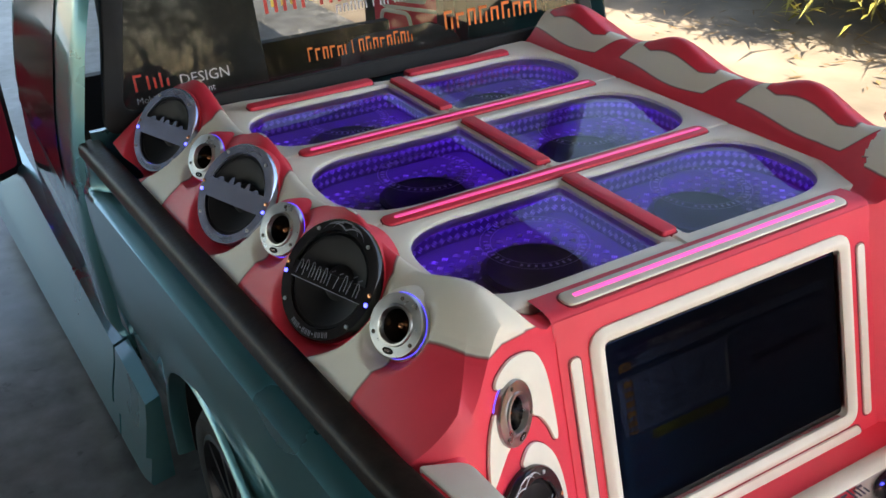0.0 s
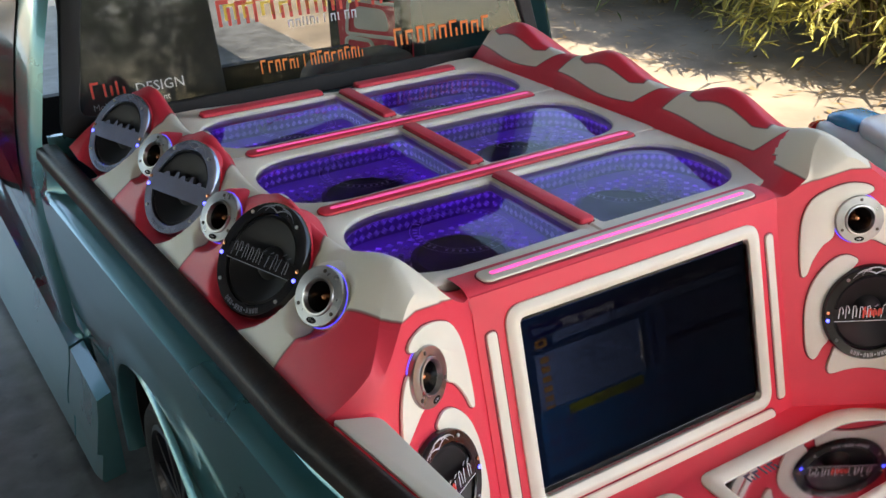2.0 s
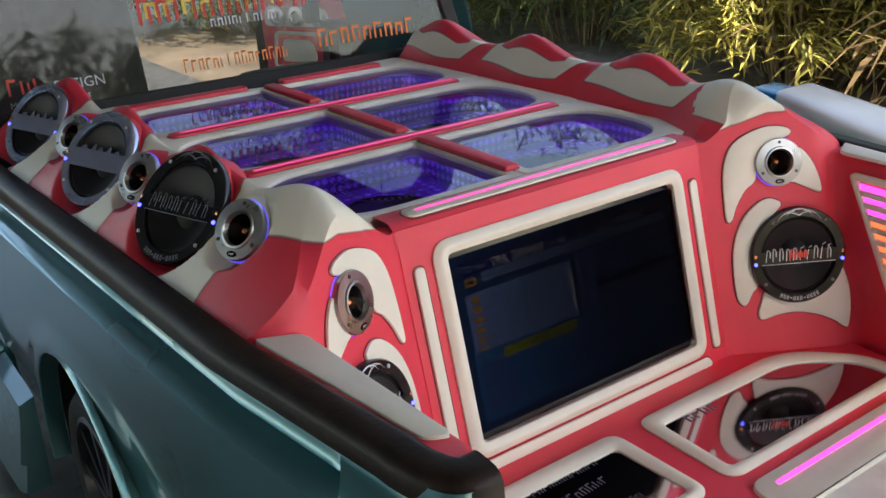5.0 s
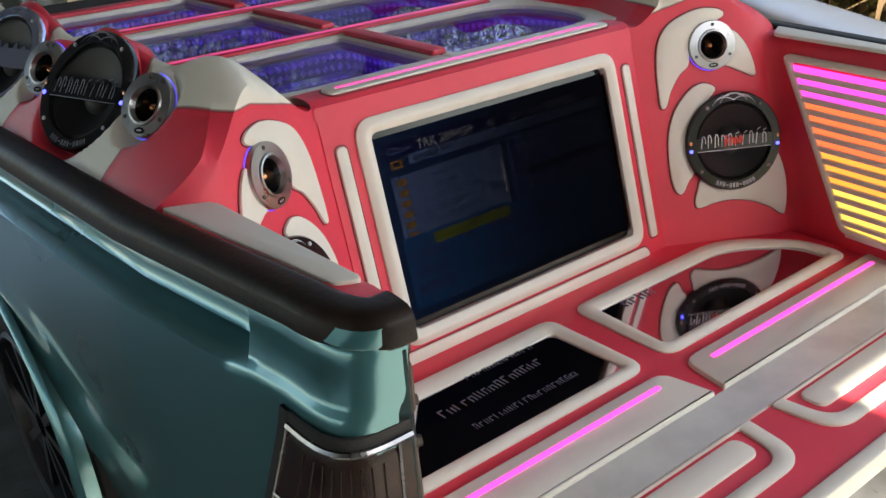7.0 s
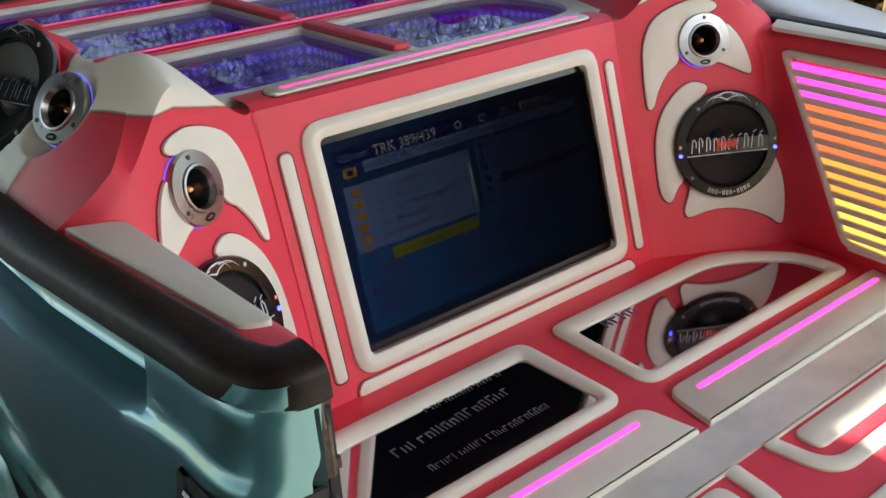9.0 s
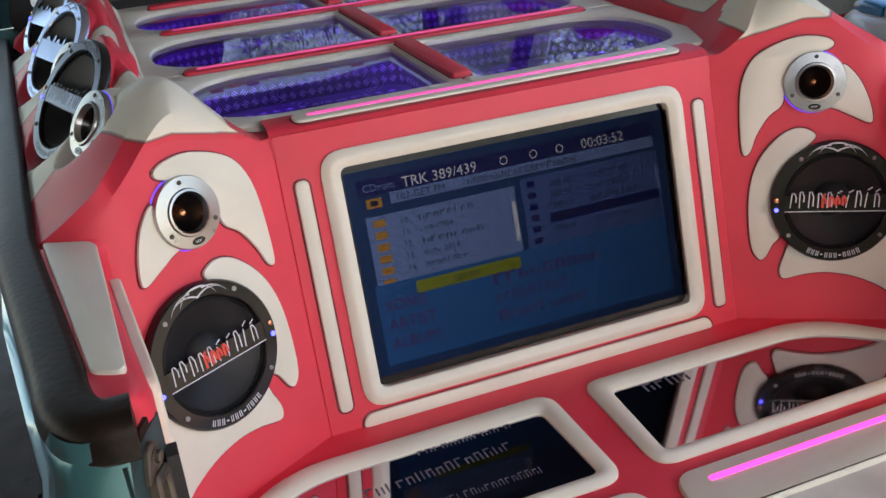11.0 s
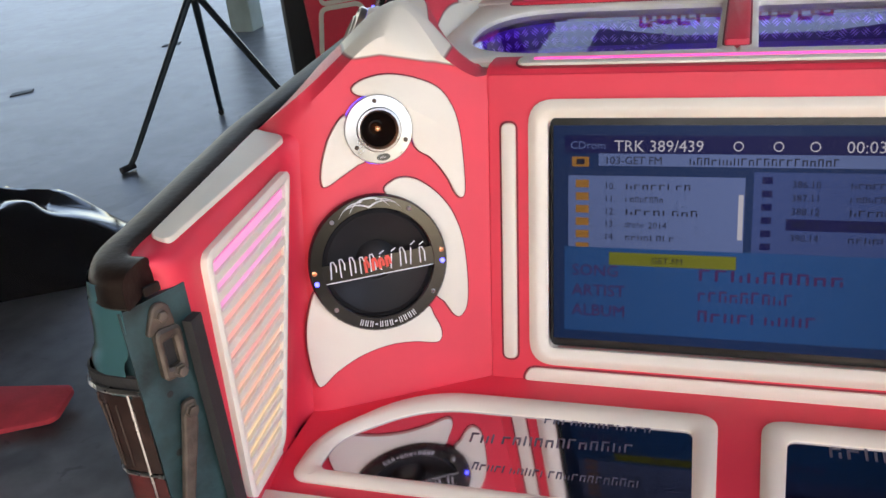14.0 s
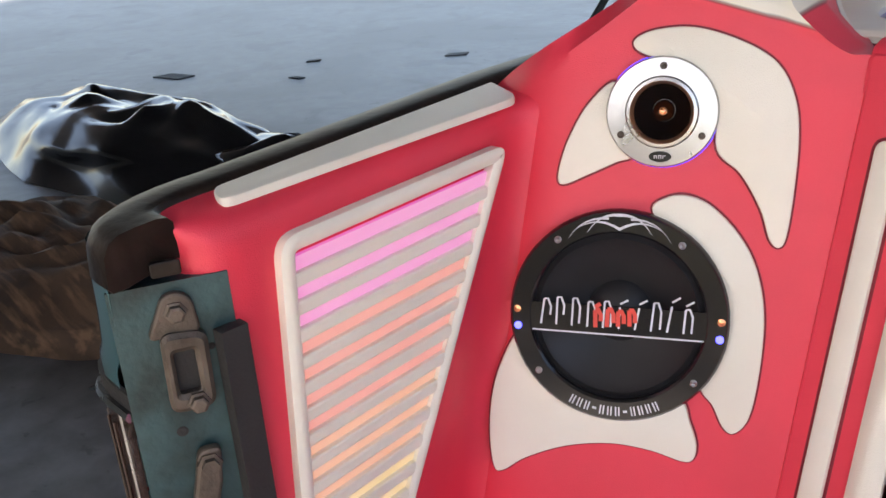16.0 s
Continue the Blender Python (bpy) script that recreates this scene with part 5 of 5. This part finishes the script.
sticker("address_sticker", -0.215, 0.125, 1.088, 0.04, 15, PRINT_ORANGE, 2)
sticker("club_sticker", -0.32, 0.22, 1.235, 0.075, 10, PRINT_RED, 3)
sticker("club_sticker", -0.30, 0.20, 1.25, 0.045, 9, PRINT_YELLOW, 4)
sticker("script_sticker", -0.11, 0.12, 1.205, 0.028, 10, MARK, 6)
sticker("name_sticker", 0.23, 0.60, 1.10, 0.055, 9, PRINT_ORANGE, 7)
sticker("maker_sticker", -0.70, -0.60, 1.10, 0.045, 3, PRINT_RED, 8)
sticker("maker_sticker", -0.58, -0.47, 1.095, 0.04, 0, MARK, 8, "DESIGN")
sticker("maker_sticker", -0.70, -0.47, 1.067, 0.024, 0, MARK, 8, "Mobile Entertainment")

# ---- open cab door with its own speaker panel ----
DM = basis((-1.38, 2.61, 0.0), (0.805, 0.593, 0), (0, 0, 1))
door = holder("cab_door", "open teal cab door lined with red and cream vinyl and speakers", "car door")
bm = bm_new()
slab(bm, round_loop([(-0.60, 0.36), (0.60, 0.36), (0.60, 1.04), (-0.60, 1.04)], 0.03), DM, -0.07, 0.0, 0.01)
part("door_shell", bm, MATT, door, "dark door shell", smooth=True)
bm = bm_new()
slab(bm, round_loop([(-0.50, 0.40), (0.56, 0.40), (0.56, 1.02), (-0.53, 1.02)], 0.03), DM, -0.01, 0.022, 0.01)
part("door_lining", bm, RED, door, "red vinyl door lining", smooth=True)
for x0, z0, x1, z1, wd, cut in ((-0.46, 0.66, 0.14, 0.86, 0.018, 1), (0.10, 0.66, 0.50, 0.76, 0.016, 0), (-0.49, 0.44, -0.22, 0.66, 0.02, 1), (0.06, 0.86, 0.24, 0.98, 0.018, 0)):
    lp = round_loop([(x0, z0), (x1, z0 + 0.02 * cut), (x1 - 0.05 * cut, z1), (x0 + 0.03 * cut, z1)], 0.04)
    bm = bm_new()
    frame_band(bm, lp, inset_loop(lp, wd), DM, 0.018, 0.03, 0.004)
    part("door_trim", bm, WHITE, door, smooth=True)
for x0, z0, x1, z1 in ((-0.40, 0.70, -0.15, 0.82), (0.22, 0.69, 0.40, 0.73), (-0.5, 0.88, -0.05, 0.985), (0.3, 0.85, 0.52, 0.98)):
    bm = bm_new()
    slab(bm, round_loop([(x0, z0), (x1, z0 + 0.01), (x1 - 0.03, z1), (x0 + 0.02, z1)], 0.04), DM, 0.018, 0.027, 0.004)
    part("door_inlay", bm, WHITE, door, smooth=True)
for x, z, r in ((-0.13, 0.53, 0.1), (0.12, 0.56, 0.1), (0.34, 0.60, 0.09)):
    bm = bm_new()
    q = DM @ Matrix.Translation((x, z, 0.022))
    lathe(bm, [(r, -0.005), (r, 0.012), (r * 0.8, 0.012), (r * 0.75, 0.0), (r * 0.3, -0.008), (0, 0.0)], q, 36)
    d = part("door_speaker", bm, RING_BLACK, door, "round black door speaker", smooth=True)
    bm = bm_new()
    for a in (0, 12, 170, 190):
        lathe(bm, [(0.004, 0.012), (0, 0.016)], q @ Matrix.Translation((r * 0.92 * math.cos(radians(a)), r * 0.92 * math.sin(radians(a)), 0)), 8)
    part("speaker_led", bm, LED_BLUE, d)
for x, z in ((-0.40, 0.93), (-0.27, 0.935), (-0.13, 0.94), (0.38, 0.955)):
    bm = bm_new()
    q = DM @ Matrix.Translation((x, z, 0.024))
    lathe(bm, [(0.052, 0), (0.052, 0.008), (0.03, 0.012), (0.024, 0.0), (0.01, -0.006), (0, 0.004)], q, 28)
    part("door_tweeter", bm, STEEL, door, "steel door tweeter", smooth=True)
bm = bm_new()
slab(bm, round_loop([(0.09, 0.885), (0.21, 0.885), (0.21, 0.955), (0.09, 0.955)], 0.01), DM, 0.02, 0.026)
slab(bm, round_loop([(0.23, 0.695), (0.39, 0.695), (0.39, 0.725), (0.23, 0.725)], 0.01), DM, 0.026, 0.03)
part("door_pocket", bm, BLACK, door)
bm = bm_new()
fr_o = [(-0.60, 1.03), (0.58, 1.03), (0.25, 1.55), (-0.56, 1.55)]
fr_i = [(-0.54, 1.06), (0.48, 1.06), (0.22, 1.50), (-0.51, 1.50)]
frame_band(bm, fr_o, fr_i, DM, -0.06, -0.02, 0.004)
part("door_window_frame", bm, PAINT, door)

# the other door, open too, seen through the rear window
copy_thing(door, basis((1.16, 2.91, 0.0), (0.37, -0.93, 0), (0, 0, 1)) @ DM.inverted())

# ---- shed floor: tripod, bags, mats, scraps ----
TRI = material("dark_tripod_metal", (0.035, 0.045, 0.05), 0.4, 0.6, 30, 0.2)
tri = holder("tripod", "dark metal tripod stand on the concrete floor", "tripod")
apex = Vector((-2.47, 2.55, 0.72))
for f in ((-2.70, 2.08, 0.0), (-2.66, 2.88, 0.0), (-1.84, 2.42, 0.0)):
    f = Vector(f)
    bm = bm_new()
    tube(bm, [apex + (f - apex) * 0.04, apex + (f - apex) * 0.92, f + Vector((0, 0, 0.012))], (0.018, 0.013, 0.013))
    leg = part("leg", bm, TRI, tri, smooth=True)
    bm = bm_new()
    d = (f - apex)
    d.z = 0
    d.normalize()
    tube(bm, [f - d * 0.03 + Vector((0, 0, 0.02)), f + d * 0.04 + Vector((0, 0, 0.015))], 0.016)
    part("foot", bm, RUBBER, leg)
bm = bm_new()
tube(bm, [apex - Vector((0, 0, 0.06)), apex + Vector((0, 0, 0.9))], 0.022)
lathe(bm, [(0.02, -0.05), (0.05, -0.03), (0.05, 0.05), (0.02, 0.07)], Matrix.Translation(apex), 16)
part("column", bm, TRI, tri, smooth=True)

PLASTIC = material("black_plastic_film", (0.01, 0.01, 0.012), 0.16, 0, 8, 0.2)


def heap(name, cx, cy, rx, ry, h, seed, turn=0.0, rough=0.3, freq=1.1):
    bm = bm_new()
    rows = []
    n, mrow = 84, 30
    for j in range(mrow):
        t = j / (mrow - 1)
        row = []
        for k in range(n):
            a = 2 * math.pi * k / n
            r = math.sin(t * math.pi / 2)
            p = Vector((math.cos(a) * r, math.sin(a) * r, 0))
            q = Vector((p.x * freq + seed, p.y * freq, t * 1.5))
            f = noise.ridged_multi_fractal(q, 1.0, 2.0, 2, 1.0, 2.0)
            e = 1 + rough * 1.1 * noise.noise(q * 0.8) + rough * 0.25 * noise.noise(q * 4.1)
            z = h * max(0, math.cos(t * math.pi / 2)) ** 0.45 * (0.55 + rough * 0.6 * f + rough * 0.9 * noise.noise(q * 3.7)) if j < mrow - 1 else 0.0
            row.append(Vector((cx + (p.x * rx * math.cos(turn) - p.y * ry * math.sin(turn)) * e, cy + (p.x * rx * math.sin(turn) + p.y * ry * math.cos(turn)) * e, max(z, 0.002))))
        rows.append(row)
    grid(bm, rows, close=True)
    return bm


def creased(cx, cy, rx, ry, h, seed, turn):
    """Stiff film thrown in a heap: broad flat facets with sharp creases, its hem lying on the floor."""
    rnd = random.Random(seed)
    n, m = 17, 6
    rows = []
    for j in range(m):
        t = j / (m - 1)
        row = []
        for k in range(n):
            a = 2 * math.pi * (k + 0.5 * (j % 2) + rnd.uniform(-0.32, 0.32)) / n
            r = (t ** 0.8) * (1 + rnd.uniform(-0.16, 0.16)) * (1 + 0.12 * math.sin(2 * a + seed))
            z = h * (1 - t ** 2.2) * rnd.uniform(0.62, 1.12) if j < m - 1 else 0.002
            x, y = rx * r * math.cos(a), ry * r * math.sin(a)
            row.append(Vector((cx + x * math.cos(turn) - y * math.sin(turn), cy + x * math.sin(turn) + y * math.cos(turn), max(z, 0.002))))
        rows.append(row)
    bm = bm_new()
    grid(bm, rows[1:], close=True)
    bm.verts.ensure_lookup_table()
    bm.faces.new([bm.verts[k] for k in range(n)])
    bmesh.ops.triangulate(bm, faces=bm.faces)
    bmesh.ops.subdivide_edges(bm, edges=bm.edges, cuts=3, use_grid_fill=True)
    for _ in range(2):
        bmesh.ops.smooth_vert(bm, verts=[v for v in bm.verts if v.co.z > 0.02], factor=0.5, use_axis_x=True, use_axis_y=True, use_axis_z=True)
    for v in bm.verts:
        if v.co.z > 0.02:
            v.co += Vector((noise.noise(v.co * 9), noise.noise(v.co * 9 + Vector((5, 0, 0))), noise.noise(v.co * 7 + Vector((0, 9, 0))))) * 0.012
    return bm


for cx, cy, rx, ry, h, seed, turn in ((-4.0, 0.98, 1.30, 0.50, 0.29, 3, 0.12), (-2.86, 1.18, 0.62, 0.46, 0.26, 8, 0.25)):
    tagged(part("plastic_sheet", creased(cx, cy, rx, ry, h, seed, turn), PLASTIC, smooth=True), "heap of crumpled shiny black plastic sheet", "plastic sheet")
MAT = material("brown_woven_mat", (0.080, 0.045, 0.028), 0.85, 0, 6, 0.5, 0.8, 80)
tagged(part("rolled_mat", heap("m", -2.92, 0.18, 0.76, 0.42, 0.26, 5.2, 0.35, 0.24, 1.2), MAT, smooth=True), "brown woven mat bundled on the floor", "mat")
nt = MAT.node_tree
wv, geo, mp, mx = (nt.nodes.new("ShaderNode" + k) for k in ("TexNoise", "NewGeometry", "Mapping", "Mix"))
mp.inputs["Rotation"].default_value = (0, 0, 0.6)
mp.inputs["Scale"].default_value = (2.0, 34.0, 20.0)
wv.inputs["Scale"].default_value, wv.inputs["Detail"].default_value = 1.0, 4
nt.links.new(geo.outputs["Position"], mp.inputs["Vector"])
nt.links.new(mp.outputs["Vector"], wv.inputs["Vector"])
mx.data_type, mx.blend_type = "RGBA", "MIX"
mx.inputs["B"].default_value = (0.19, 0.105, 0.06, 1)
sharp = nt.nodes.new("ShaderNodeMapRange")
sharp.inputs["From Min"].default_value, sharp.inputs["From Max"].default_value = 0.48, 0.66
nt.links.new(wv.outputs["Fac"], sharp.inputs["Value"])
nt.links.new(sharp.outputs["Result"], mx.inputs["Factor"])
bs = nt.nodes["Principled BSDF"]
nt.links.new(bs.inputs["Base Color"].links[0].from_socket, mx.inputs["A"])
nt.links.new(mx.outputs["Result"], bs.inputs["Base Color"])
REDCLOTH = material("red_cloth", (0.55, 0.05, 0.07), 0.8, 0, 12, 0.2, 0.4, 100)
bm = bm_new()
slab(bm, curve_loop([(-0.012, 0.0), (0.03, 0.02), (0.055, 0.10), (0.05, 0.20), (0.015, 0.275), (-0.03, 0.27), (-0.055, 0.21), (-0.045, 0.12)], 5), basis((-2.06, 0.25, 0.0), (0.57, 0.82, 0), (-0.16, 0.10, 1)), -0.006, 0.006, 0.003)
tagged(part("vinyl_scrap", bm, REDCLOTH, smooth=True), "petal-shaped scrap of red vinyl leaning on the mat", "vinyl scrap")
bm = bm_new()
slab(bm, round_loop([(-0.16, -0.09), (0.15, -0.11), (0.19, 0.02), (-0.06, 0.11)], 0.03), Matrix.Translation((-1.93, 0.33, 0.02)) @ Matrix.Rotation(0.12, 4, "X") @ Matrix.Rotation(0.5, 4, "Z"), -0.008, 0.008, 0.003)
tagged(part("vinyl_scrap", bm, REDCLOTH, smooth=True), "flat scrap of red vinyl lying on the concrete floor", "vinyl scrap")
SCRAP = material("grey_scrap", (0.08, 0.085, 0.09), 0.7, 0, 12, 0.3)
for x, y, a, sz in ((-5.45, 1.95, 0.3, 0.13), (-5.0, 2.7, 1.0, 0.05), (-4.7, 2.35, 0.2, 0.05), (-4.3, 3.3, 0.9, 0.08), (-2.2, -0.05, 0.6, 0.05), (-3.9, 4.4, 0.6, 0.07)):
    bm = bm_new()
    slab(bm, [(-sz, -sz * 0.4), (sz * 0.7, -sz * 0.5), (sz, sz * 0.35), (-sz * 0.6, sz * 0.45)], Matrix.Translation((x, y, 0)) @ Matrix.Rotation(a, 4, "Z"), 0.0, 0.006)
    tagged(part("floor_scrap", bm, SCRAP), "small dark scrap lying on the concrete floor", "scrap", "floor scraps")
POST = material("pale_green_post", (0.42, 0.50, 0.44), 0.7, 0, 5, 0.15, 0.3, 60)
bm = bm_new()
slab(bm, round_loop([(-0.09, -0.09), (0.09, -0.09), (0.09, 0.09), (-0.09, 0.09)], 0.015), Matrix.Translation((-3.5, 4.8, 0)), 0, 2.75)
tagged(part("shed_post", bm, POST), "pale green painted shed post", "post", kind="structure")

# ---- motorcycle beside the truck ----
BLUE = material("blue_fairing", (0.01, 0.25, 0.55), 0.25, 0, 10, 0.1, coat=0.6)
WPL = material("white_fairing", (0.78, 0.78, 0.80), 0.3, 0, 10, 0.05, coat=0.4)
bike = holder("motorcycle", "white and blue motorcycle parked beside the truck", "motorcycle")


def loft(bm, sections):
    rows = []
    for y, cx, z, w, h in sections:
        rows.append([Vector((cx + w * math.copysign(abs(math.cos(a)) ** 0.6, math.cos(a)), y, z + h * math.copysign(abs(math.sin(a)) ** 0.7, math.sin(a)))) for a in (2 * math.pi * k / 20 for k in range(20))])
    vs = grid(bm, rows, close=True)
    bm.faces.new(vs[0])
    bm.faces.new(vs[-1])


bm = bm_new()
loft(bm, [(0.50, 1.15, 0.90, 0.02, 0.02), (0.44, 1.15, 0.90, 0.07, 0.05), (0.30, 1.15, 0.88, 0.12, 0.075), (0.0, 1.15, 0.83, 0.14, 0.09), (-0.35, 1.15, 0.78, 0.13, 0.10)])
part("tail_fairing", bm, WPL, bike, smooth=True)
bm = bm_new()
loft(bm, [(0.36, 1.15, 0.955, 0.03, 0.015), (0.30, 1.15, 0.962, 0.09, 0.03), (0.1, 1.15, 0.925, 0.115, 0.03), (-0.2, 1.15, 0.87, 0.12, 0.03), (-0.45, 1.15, 0.855, 0.09, 0.03)])
part("seat", bm, WPL, bike, "white-covered seat", smooth=True)
bm = bm_new()
loft(bm, [(0.45, 1.15, 0.945, 0.04, 0.02), (0.40, 1.15, 0.955, 0.06, 0.028), (0.33, 1.15, 0.955, 0.07, 0.02)])
part("tail_cap", bm, BLUE, bike, "bright blue tail cap", smooth=True)
bm = bm_new()
loft(bm, [(0.20, 1.15, 0.84, 0.145, 0.02), (-0.1, 1.15, 0.78, 0.155, 0.05), (-0.5, 1.15, 0.72, 0.14, 0.06)])
part("side_cover", bm, BLUE, bike, smooth=True)
bm = bm_new()
loft(bm, [(0.515, 1.15, 0.905, 0.03, 0.012), (0.49, 1.15, 0.905, 0.05, 0.02)])
part("rear_light", bm, material("red_lens", (0.6, 0.02, 0.02), 0.2, 0, 10, 0.1), bike, "red rear light", smooth=True)
for y in (0.28, -0.95):
    bm = bm_new()
    q = basis((1.15, y, 0.27), (0, 1, 0), (0, 0, 1))
    lathe(bm, [(0.19, -0.03), (0.25, -0.04), (0.27, -0.02), (0.27, 0.02), (0.25, 0.04), (0.19, 0.03), (0.185, 0), (0.19, -0.03)], q, 40)
    bw = part("bike_wheel", bm, RUBBER, bike, smooth=True)
    bm = bm_new()
    lathe(bm, [(0.0, -0.03), (0.03, -0.03), (0.03, 0.03), (0, 0.03)], q, 16)
    for k in range(6):
        box(bm, 0.02, 0.19, -0.012, 0.012, -0.01, 0.01, q @ Matrix.Rotation(k * math.pi / 3, 4, "Z"))
    part("hub_and_spokes", bm, DIRTY, bw)
bm = bm_new()
tube(bm, [(1.15, 0.28, 0.27), (1.15, -0.2, 0.45), (1.15, -0.7, 0.7), (1.15, -0.95, 0.27)], 0.03)
box(bm, 1.03, 1.27, -0.5, 0.0, 0.3, 0.6)
part("frame_and_engine", bm, MATT, bike)

# ---- plants ----
def leaf_material(name, base, spread):
    m = material(name, base, 0.6)
    nt = m.node_tree
    b = nt.nodes["Principled BSDF"]
    g = nt.nodes.new("ShaderNodeNewGeometry")
    r = nt.nodes.new("ShaderNodeValToRGB")
    r.color_ramp.elements[0].color = (*(v * (1 - spread) for v in base), 1)
    r.color_ramp.elements[1].color = (base[0] * (1 + spread * 1.2), base[1] * (1 + spread), base[2] * (1 + spread * 0.5), 1)
    nt.links.new(g.outputs["Random Per Island"], r.inputs[0])
    nt.links.new(r.outputs[0], b.inputs["Base Color"])
    tr = nt.nodes.new("ShaderNodeBsdfTranslucent")
    nt.links.new(r.outputs[0], tr.inputs[0])
    mx = nt.nodes.new("ShaderNodeMixShader")
    mx.inputs[0].default_value = 0.3
    nt.links.new(b.outputs[0], mx.inputs[1])
    nt.links.new(tr.outputs[0], mx.inputs[2])
    nt.links.new(mx.outputs[0], nt.nodes["Material Output"].inputs[0])
    return m


LEAF = leaf_material("bamboo_leaf", (0.32, 0.31, 0.09), 0.55)
LEAF2 = leaf_material("dark_green_leaf", (0.10, 0.14, 0.04), 0.5)
DRY = leaf_material("dry_palm_leaf", (0.26, 0.18, 0.10), 0.45)
STEM = material("shrub_stem", (0.17, 0.13, 0.07), 0.8, 0, 10, 0.3)


def blade(verts, faces, p, d, length, width, droop):
    d = d.normalized()
    s = d.cross(Vector((0, 0, 1)))
    s = s.normalized() if s.length > 0.05 else Vector((1, 0, 0))
    k = len(verts)
    q1 = p + d * length * 0.45 - Vector((0, 0, droop * length * 0.2))
    q2 = p + d * length - Vector((0, 0, droop * length))
    verts += [p, q1 + s * width * 0.5, q2, q1 - s * width * 0.5]
    faces.append((k, k + 1, k + 2, k + 3))


def shrub(label, height, radius, tufts, leaves, leaf_len, mat, seed):
    rnd = random.Random(seed)
    th = holder("shrub", label, "shrub", "shrubs along the path")
    bm = bm_new()
    verts, faces = [], []
    for t in range(tufts):
        a, r = rnd.uniform(0, 2 * math.pi), radius * rnd.random() ** 0.5
        top = Vector((r * math.cos(a) * 1.1, r * math.sin(a) * 1.1, height * rnd.uniform(0.12, 1.0) * (1 - 0.25 * (r / radius) ** 2)))
        foot = Vector((top.x * 0.35, top.y * 0.35, 0))
        if t % 14 == 0:
            tube(bm, [foot, foot.lerp(top, 0.5) + Vector((0, 0, height * 0.06)), top], (0.016, 0.011, 0.004), 5)
        for k in range(leaves):
            d = Vector((rnd.gauss(0, 1), rnd.gauss(0, 1), rnd.gauss(0.35, 0.6))) + Vector((math.cos(a), math.sin(a), 0)) * 0.5
            blade(verts, faces, top + Vector((rnd.gauss(0, 0.07), rnd.gauss(0, 0.07), rnd.gauss(0, 0.09))), d, leaf_len * rnd.uniform(0.6, 1.3), leaf_len * 0.13, rnd.uniform(0.05, 0.5))
    part("stem", bm, STEM, th)
    me = bpy.data.meshes.new("foliage")
    me.from_pydata([tuple(v) for v in verts], [], faces)
    me.materials.append(mat)
    fo = new("foliage", me)
    fo.parent = th
    fo["kind"] = "stuff"
    return th


A = shrub("yellow-green bamboo-like shrub with narrow leaves", 2.6, 1.15, 620, 26, 0.20, LEAF, 1)
B = shrub("dark green leafy shrub", 2.4, 1.05, 520, 24, 0.16, LEAF2, 2)
A.matrix_basis = Matrix.Translation((5.2, 3.0, -0.05))
B.matrix_basis = Matrix.Translation((5.4, 5.6, -0.05))
rnd = random.Random(11)
# The last five stand unseen behind the camera, added to darken reflections.
spots = [(A, 6.0, 1.3, 1.15), (A, 6.6, 4.2, 1.4), (B, 4.7, 7.4, 1.1), (B, 6.4, 7.2, 1.5), (B, 3.6, 9.0, 1.2), (A, 7.0, -0.2, 1.0), (B, 7.6, 2.4, 1.6), (B, 8.4, 5.0, 1.8), (A, 8.2, -2.6, 0.9), (B, 9.5, -5.2, 1.0), (B, 10.5, -1.0, 1.3),
         (B, 1.8, 10.5, 1.4), (B, 5.2, 10.0, 1.8), (A, 4.6, -10.6, 1.4), (B, 2.0, -10.4, 1.5), (B, -0.4, -10.6, 1.5), (A, -2.8, -10.4, 1.5), (B, -5.2, -8.0, 1.6)]
for src, x, y, sc in spots:
    c = copy_thing(src, Matrix.Translation((x, y, -0.05)) @ Matrix.Rotation(rnd.uniform(0, 6.28), 4, "Z") @ Matrix.Scale(sc, 4))
    c.scale = (sc, sc, sc)
# leaf litter and dry fronds on the sand
verts, faces = [], []
rnd = random.Random(5)
for k in range(2600):
    x, y = rnd.uniform(2.4, 6.5), rnd.uniform(-1.5, 8)
    if rnd.random() > min(1, max(0.12, (x - 2.8) / 2.2)):
        continue
    blade(verts, faces, Vector((x, y, -0.04 + rnd.random() * 0.03)), Vector((rnd.gauss(0, 1), rnd.gauss(0, 1), rnd.gauss(0.05, 0.1))), rnd.uniform(0.04, 0.16), rnd.uniform(0.01, 0.035), 0.0)
for k in range(420):
    a = rnd.uniform(0, 6.28)
    base = Vector((5.0 + rnd.gauss(0, 0.45), 1.2 + rnd.gauss(0, 0.6), rnd.uniform(0, 0.75)))
    blade(verts, faces, base, Vector((rnd.gauss(-0.5, 0.6), rnd.gauss(-0.4, 0.6), rnd.gauss(0.0, 0.5))), rnd.uniform(0.3, 0.8), rnd.uniform(0.02, 0.06), rnd.uniform(0.2, 0.9))
me = bpy.data.meshes.new("leaf_litter")
me.from_pydata([tuple(v) for v in verts], [], faces)
me.materials.append(DRY)
tagged(new("leaf_litter", me), "dry fallen leaves and palm fronds on the sand", "leaf litter", kind="stuff")
